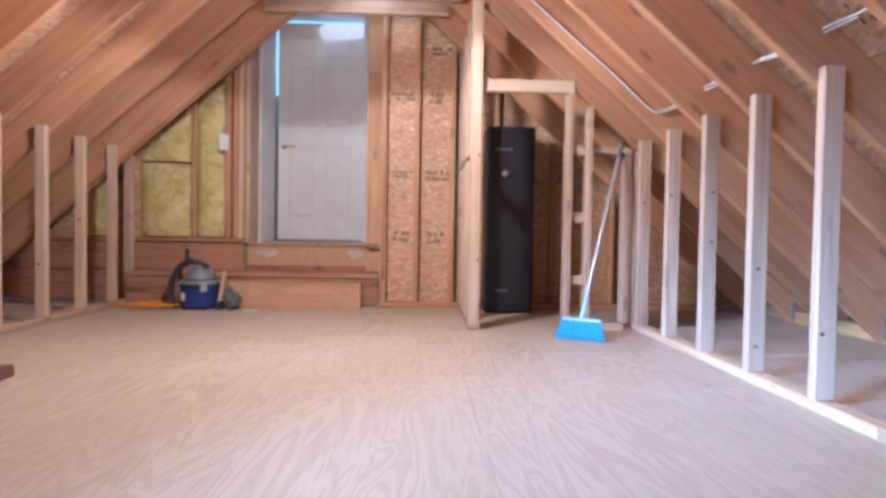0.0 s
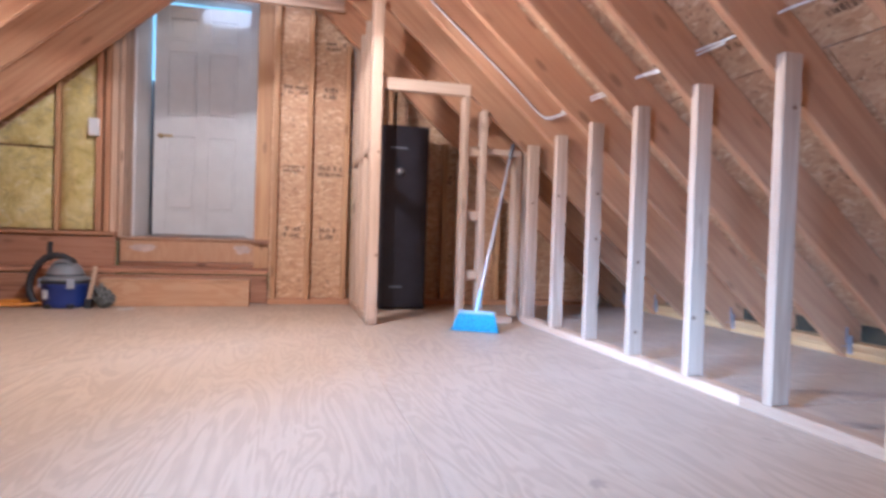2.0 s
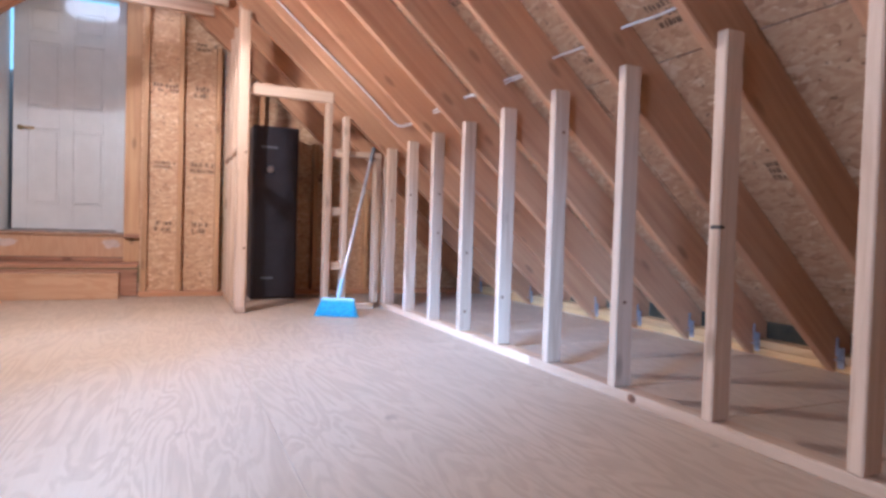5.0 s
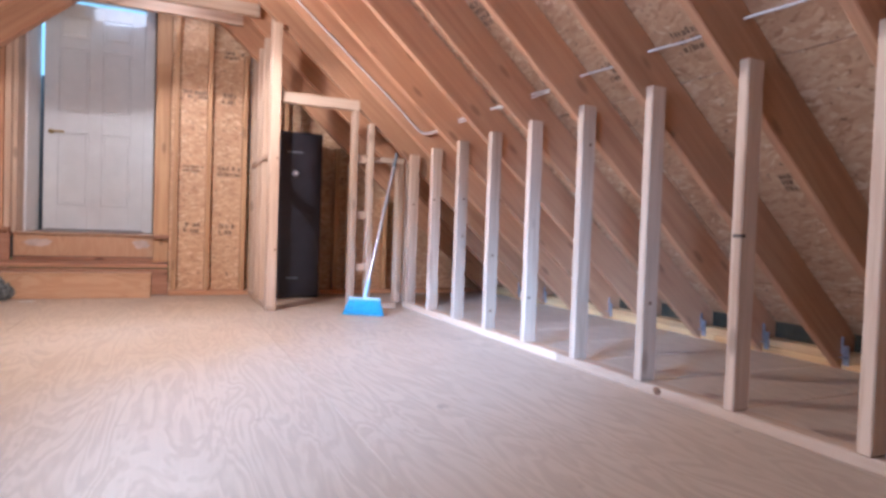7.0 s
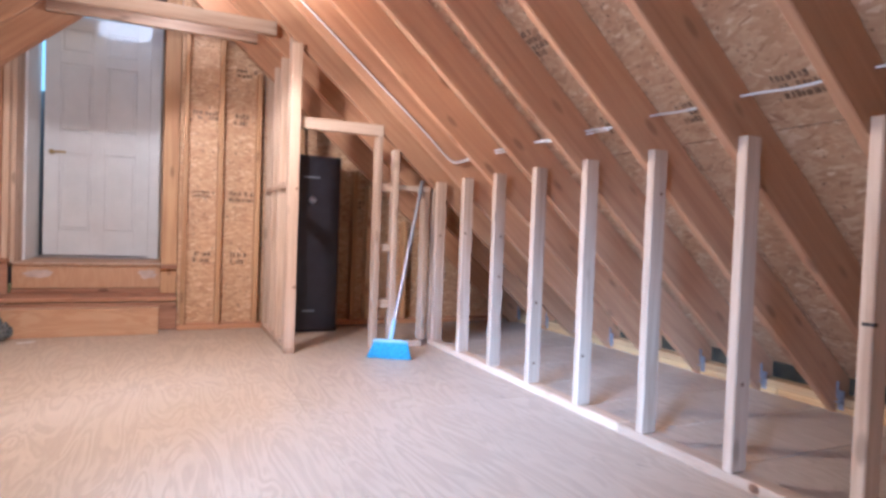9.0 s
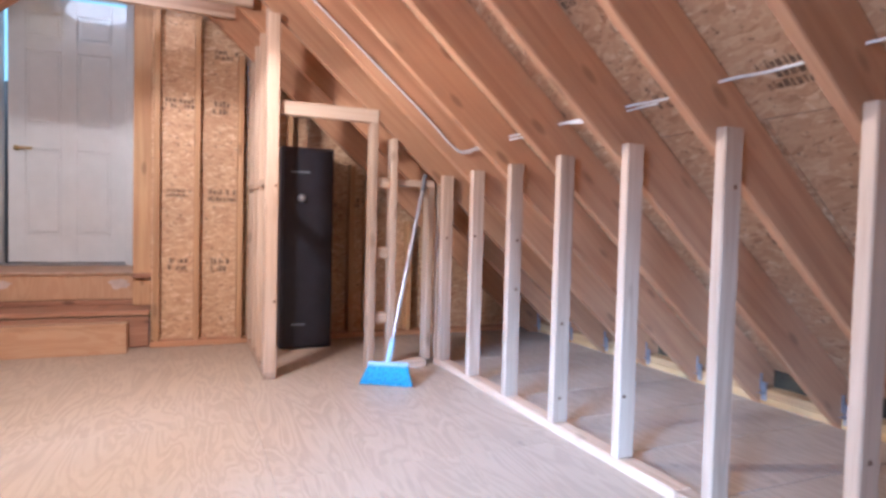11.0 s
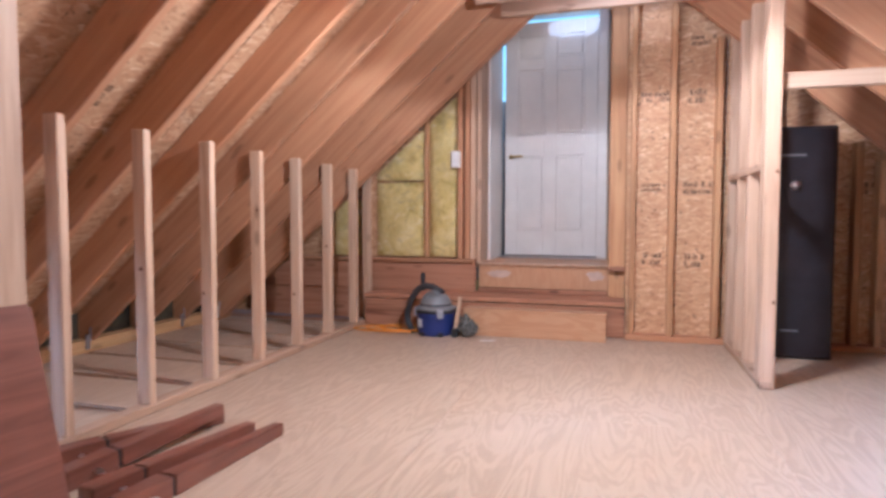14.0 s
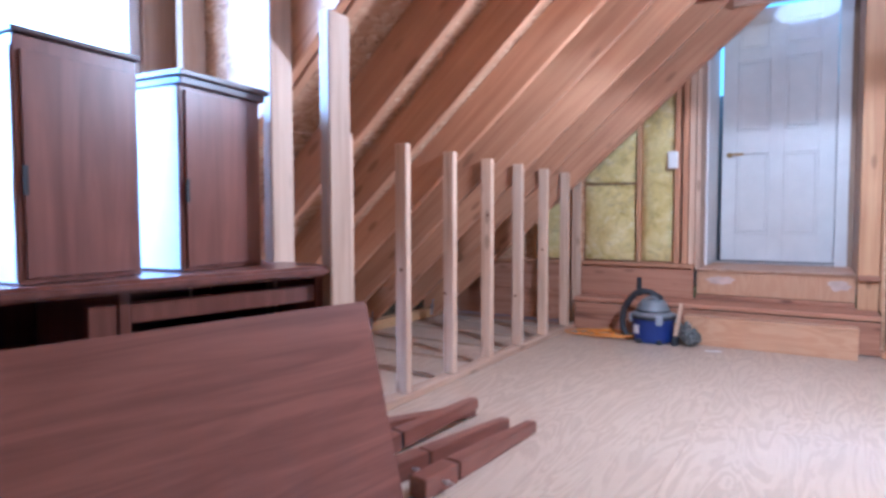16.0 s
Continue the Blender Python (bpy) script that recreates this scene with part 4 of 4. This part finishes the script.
def table_leg(a, b, za=0.034, zb=0.024):
    """A tapered square leg lying on the floor: its block end, with a hanger bolt, at a, its foot at b."""
    a, b = Vector((*a, za)), Vector((*b, zb))
    z = (b - a).normalized()
    x = z.cross(Vector((0, 0, 1))).normalized()
    m = Matrix((x, z.cross(x), z)).transposed().to_4x4()
    m.translation = a
    L = (b - a).length

    def taper(bm, z0, z1, w0, w1):
        r = bmesh.ops.create_cube(bm, size=1.0)
        for v in r["verts"]:
            far = v.co.z > 0
            w = w1 if far else w0
            v.co = Vector((math.copysign(w / 2, v.co.x), math.copysign(w / 2, v.co.y), z1 if far else z0))
        bmesh.ops.bevel(bm, geom=list({e for v in r["verts"] for e in v.link_edges}), offset=0.003, segments=2, affect="EDGES")
        return bm

    leg = part("leg", taper(taper(bmesh.new(), 0, 0.165, 0.064, 0.064), 0.176, L, 0.062, 0.042), CHERRY, table, "tapered cherry leg lying on the plywood", m)
    part("groove", taper(bmesh.new(), 0.163, 0.178, 0.054, 0.054), DARK, leg, "dark turned groove", m)
    bm = ring(bmesh.new(), 0.006, 0.006, -0.005, 0.055, 12)
    ring(bm, 0.014, 0.014, 0.018, 0.029, 6)
    ring(bm, 0.020, 0.020, 0.004, 0.008, 16)
    part("hanger_bolt", bm, SILVER, leg, "shiny steel hanger bolt", m @ pose(0.0, 0.031, 0.085, -90, 0, 0))
    bm = ring(bmesh.new(), 0.0045, 0.0045, -0.005, 0.04, 12)
    ring(bm, 0.010, 0.010, 0.014, 0.022, 6)
    part("hanger_bolt", bm, SILVER, leg, "shiny steel hanger bolt", m @ pose(0.031, 0.0, 0.085, 0, 90, 0))


table_leg((-1.20, 1.90), (-1.14, 2.60))
table_leg((-1.335, 1.93), (-1.245, 2.58))
table_leg((-1.50, 2.0), (-1.395, 2.60), 0.034, 0.075)
table_leg((-1.67, 2.10), (-1.43, 2.655))


# ---- knots and notches in the studs ----
def knot(holder, m, w, h, label="dark knot in the wood"):
    bm = ring(bmesh.new(), 1.0, 0.9, 0, 0.001, 14)
    bmesh.ops.scale(bm, verts=bm.verts, vec=(w / 2, h / 2, 1))
    part("knot", bm, KNOT, holder, label, m)


for z in (0.415, 1.03):
    knot(closet, pose(CX + 0.018, 3.7775, z, 90, 0, 0), 0.014, 0.018)
for k, z in ((3, 0.79), (4, 0.77), (2, 0.55), (2, 0.78), (1, 0.45), (1, 0.14), (0, 0.26), (-1, 0.97), (-2, 0.33)):
    y = 2.164 + 0.4064 * k
    knot(knee_r, pose(KNEE_R + 0.02 + 0.012 * (k % 3), y - 0.0006, z, 90, 0, 0), 0.016, 0.014)
knot(knee_r, pose(KNEE_R + 0.0054, 1.27, 0.022, 90, 0, -90), 0.04, 0.03)
bm = block(bmesh.new(), -0.0012, 0.018, -0.0006, 0.03, -0.005, 0.005, 0)
part("notch", bm, GAP, knee_r, "dark saw notch", pose(KNEE_R, 2.164 - 0.4064 * 3 - 0.001, 0.589))
for k, z, dx in ((0, 0.6, 0.03), (1, 0.45, 0.05), (2, 0.85, 0.02), (3, 0.35, 0.04), (4, 0.62, 0.03)):
    y = 2.650 + 0.4064 * k
    knot(knee_l, pose(KNEE_L - dx, y - 0.0006, z, 90, 0, 0), 0.018, 0.016)


# ---- dried plaster smeared on the board under the door ----
def smear(x, z, w, h, seed):
    rng = random.Random(seed)
    bm = bmesh.new()
    rim = [bm.verts.new((w / 2 * (1 + rng.uniform(-0.3, 0.15)) * math.cos(a), 0, h / 2 * (1 + rng.uniform(-0.3, 0.15)) * math.sin(a))) for a in (k * math.tau / 18 for k in range(18))]
    f = bm.faces.new(rim)
    r = bmesh.ops.extrude_face_region(bm, geom=[f])
    for q in r["geom"]:
        if isinstance(q, bmesh.types.BMVert):
            q.co.y -= 0.0015
            q.co.x, q.co.z = q.co.x * 0.9, q.co.z * 0.9
    bmesh.ops.recalc_face_normals(bm, faces=bm.faces)
    part("plaster_smear", bm, MUD, gable, "pale dried plaster smear", pose(x, YP + 0.0002, z))


smear(-0.80, 0.385, 0.20, 0.07, 1)
smear(-0.09, 0.385, 0.13, 0.08, 2)
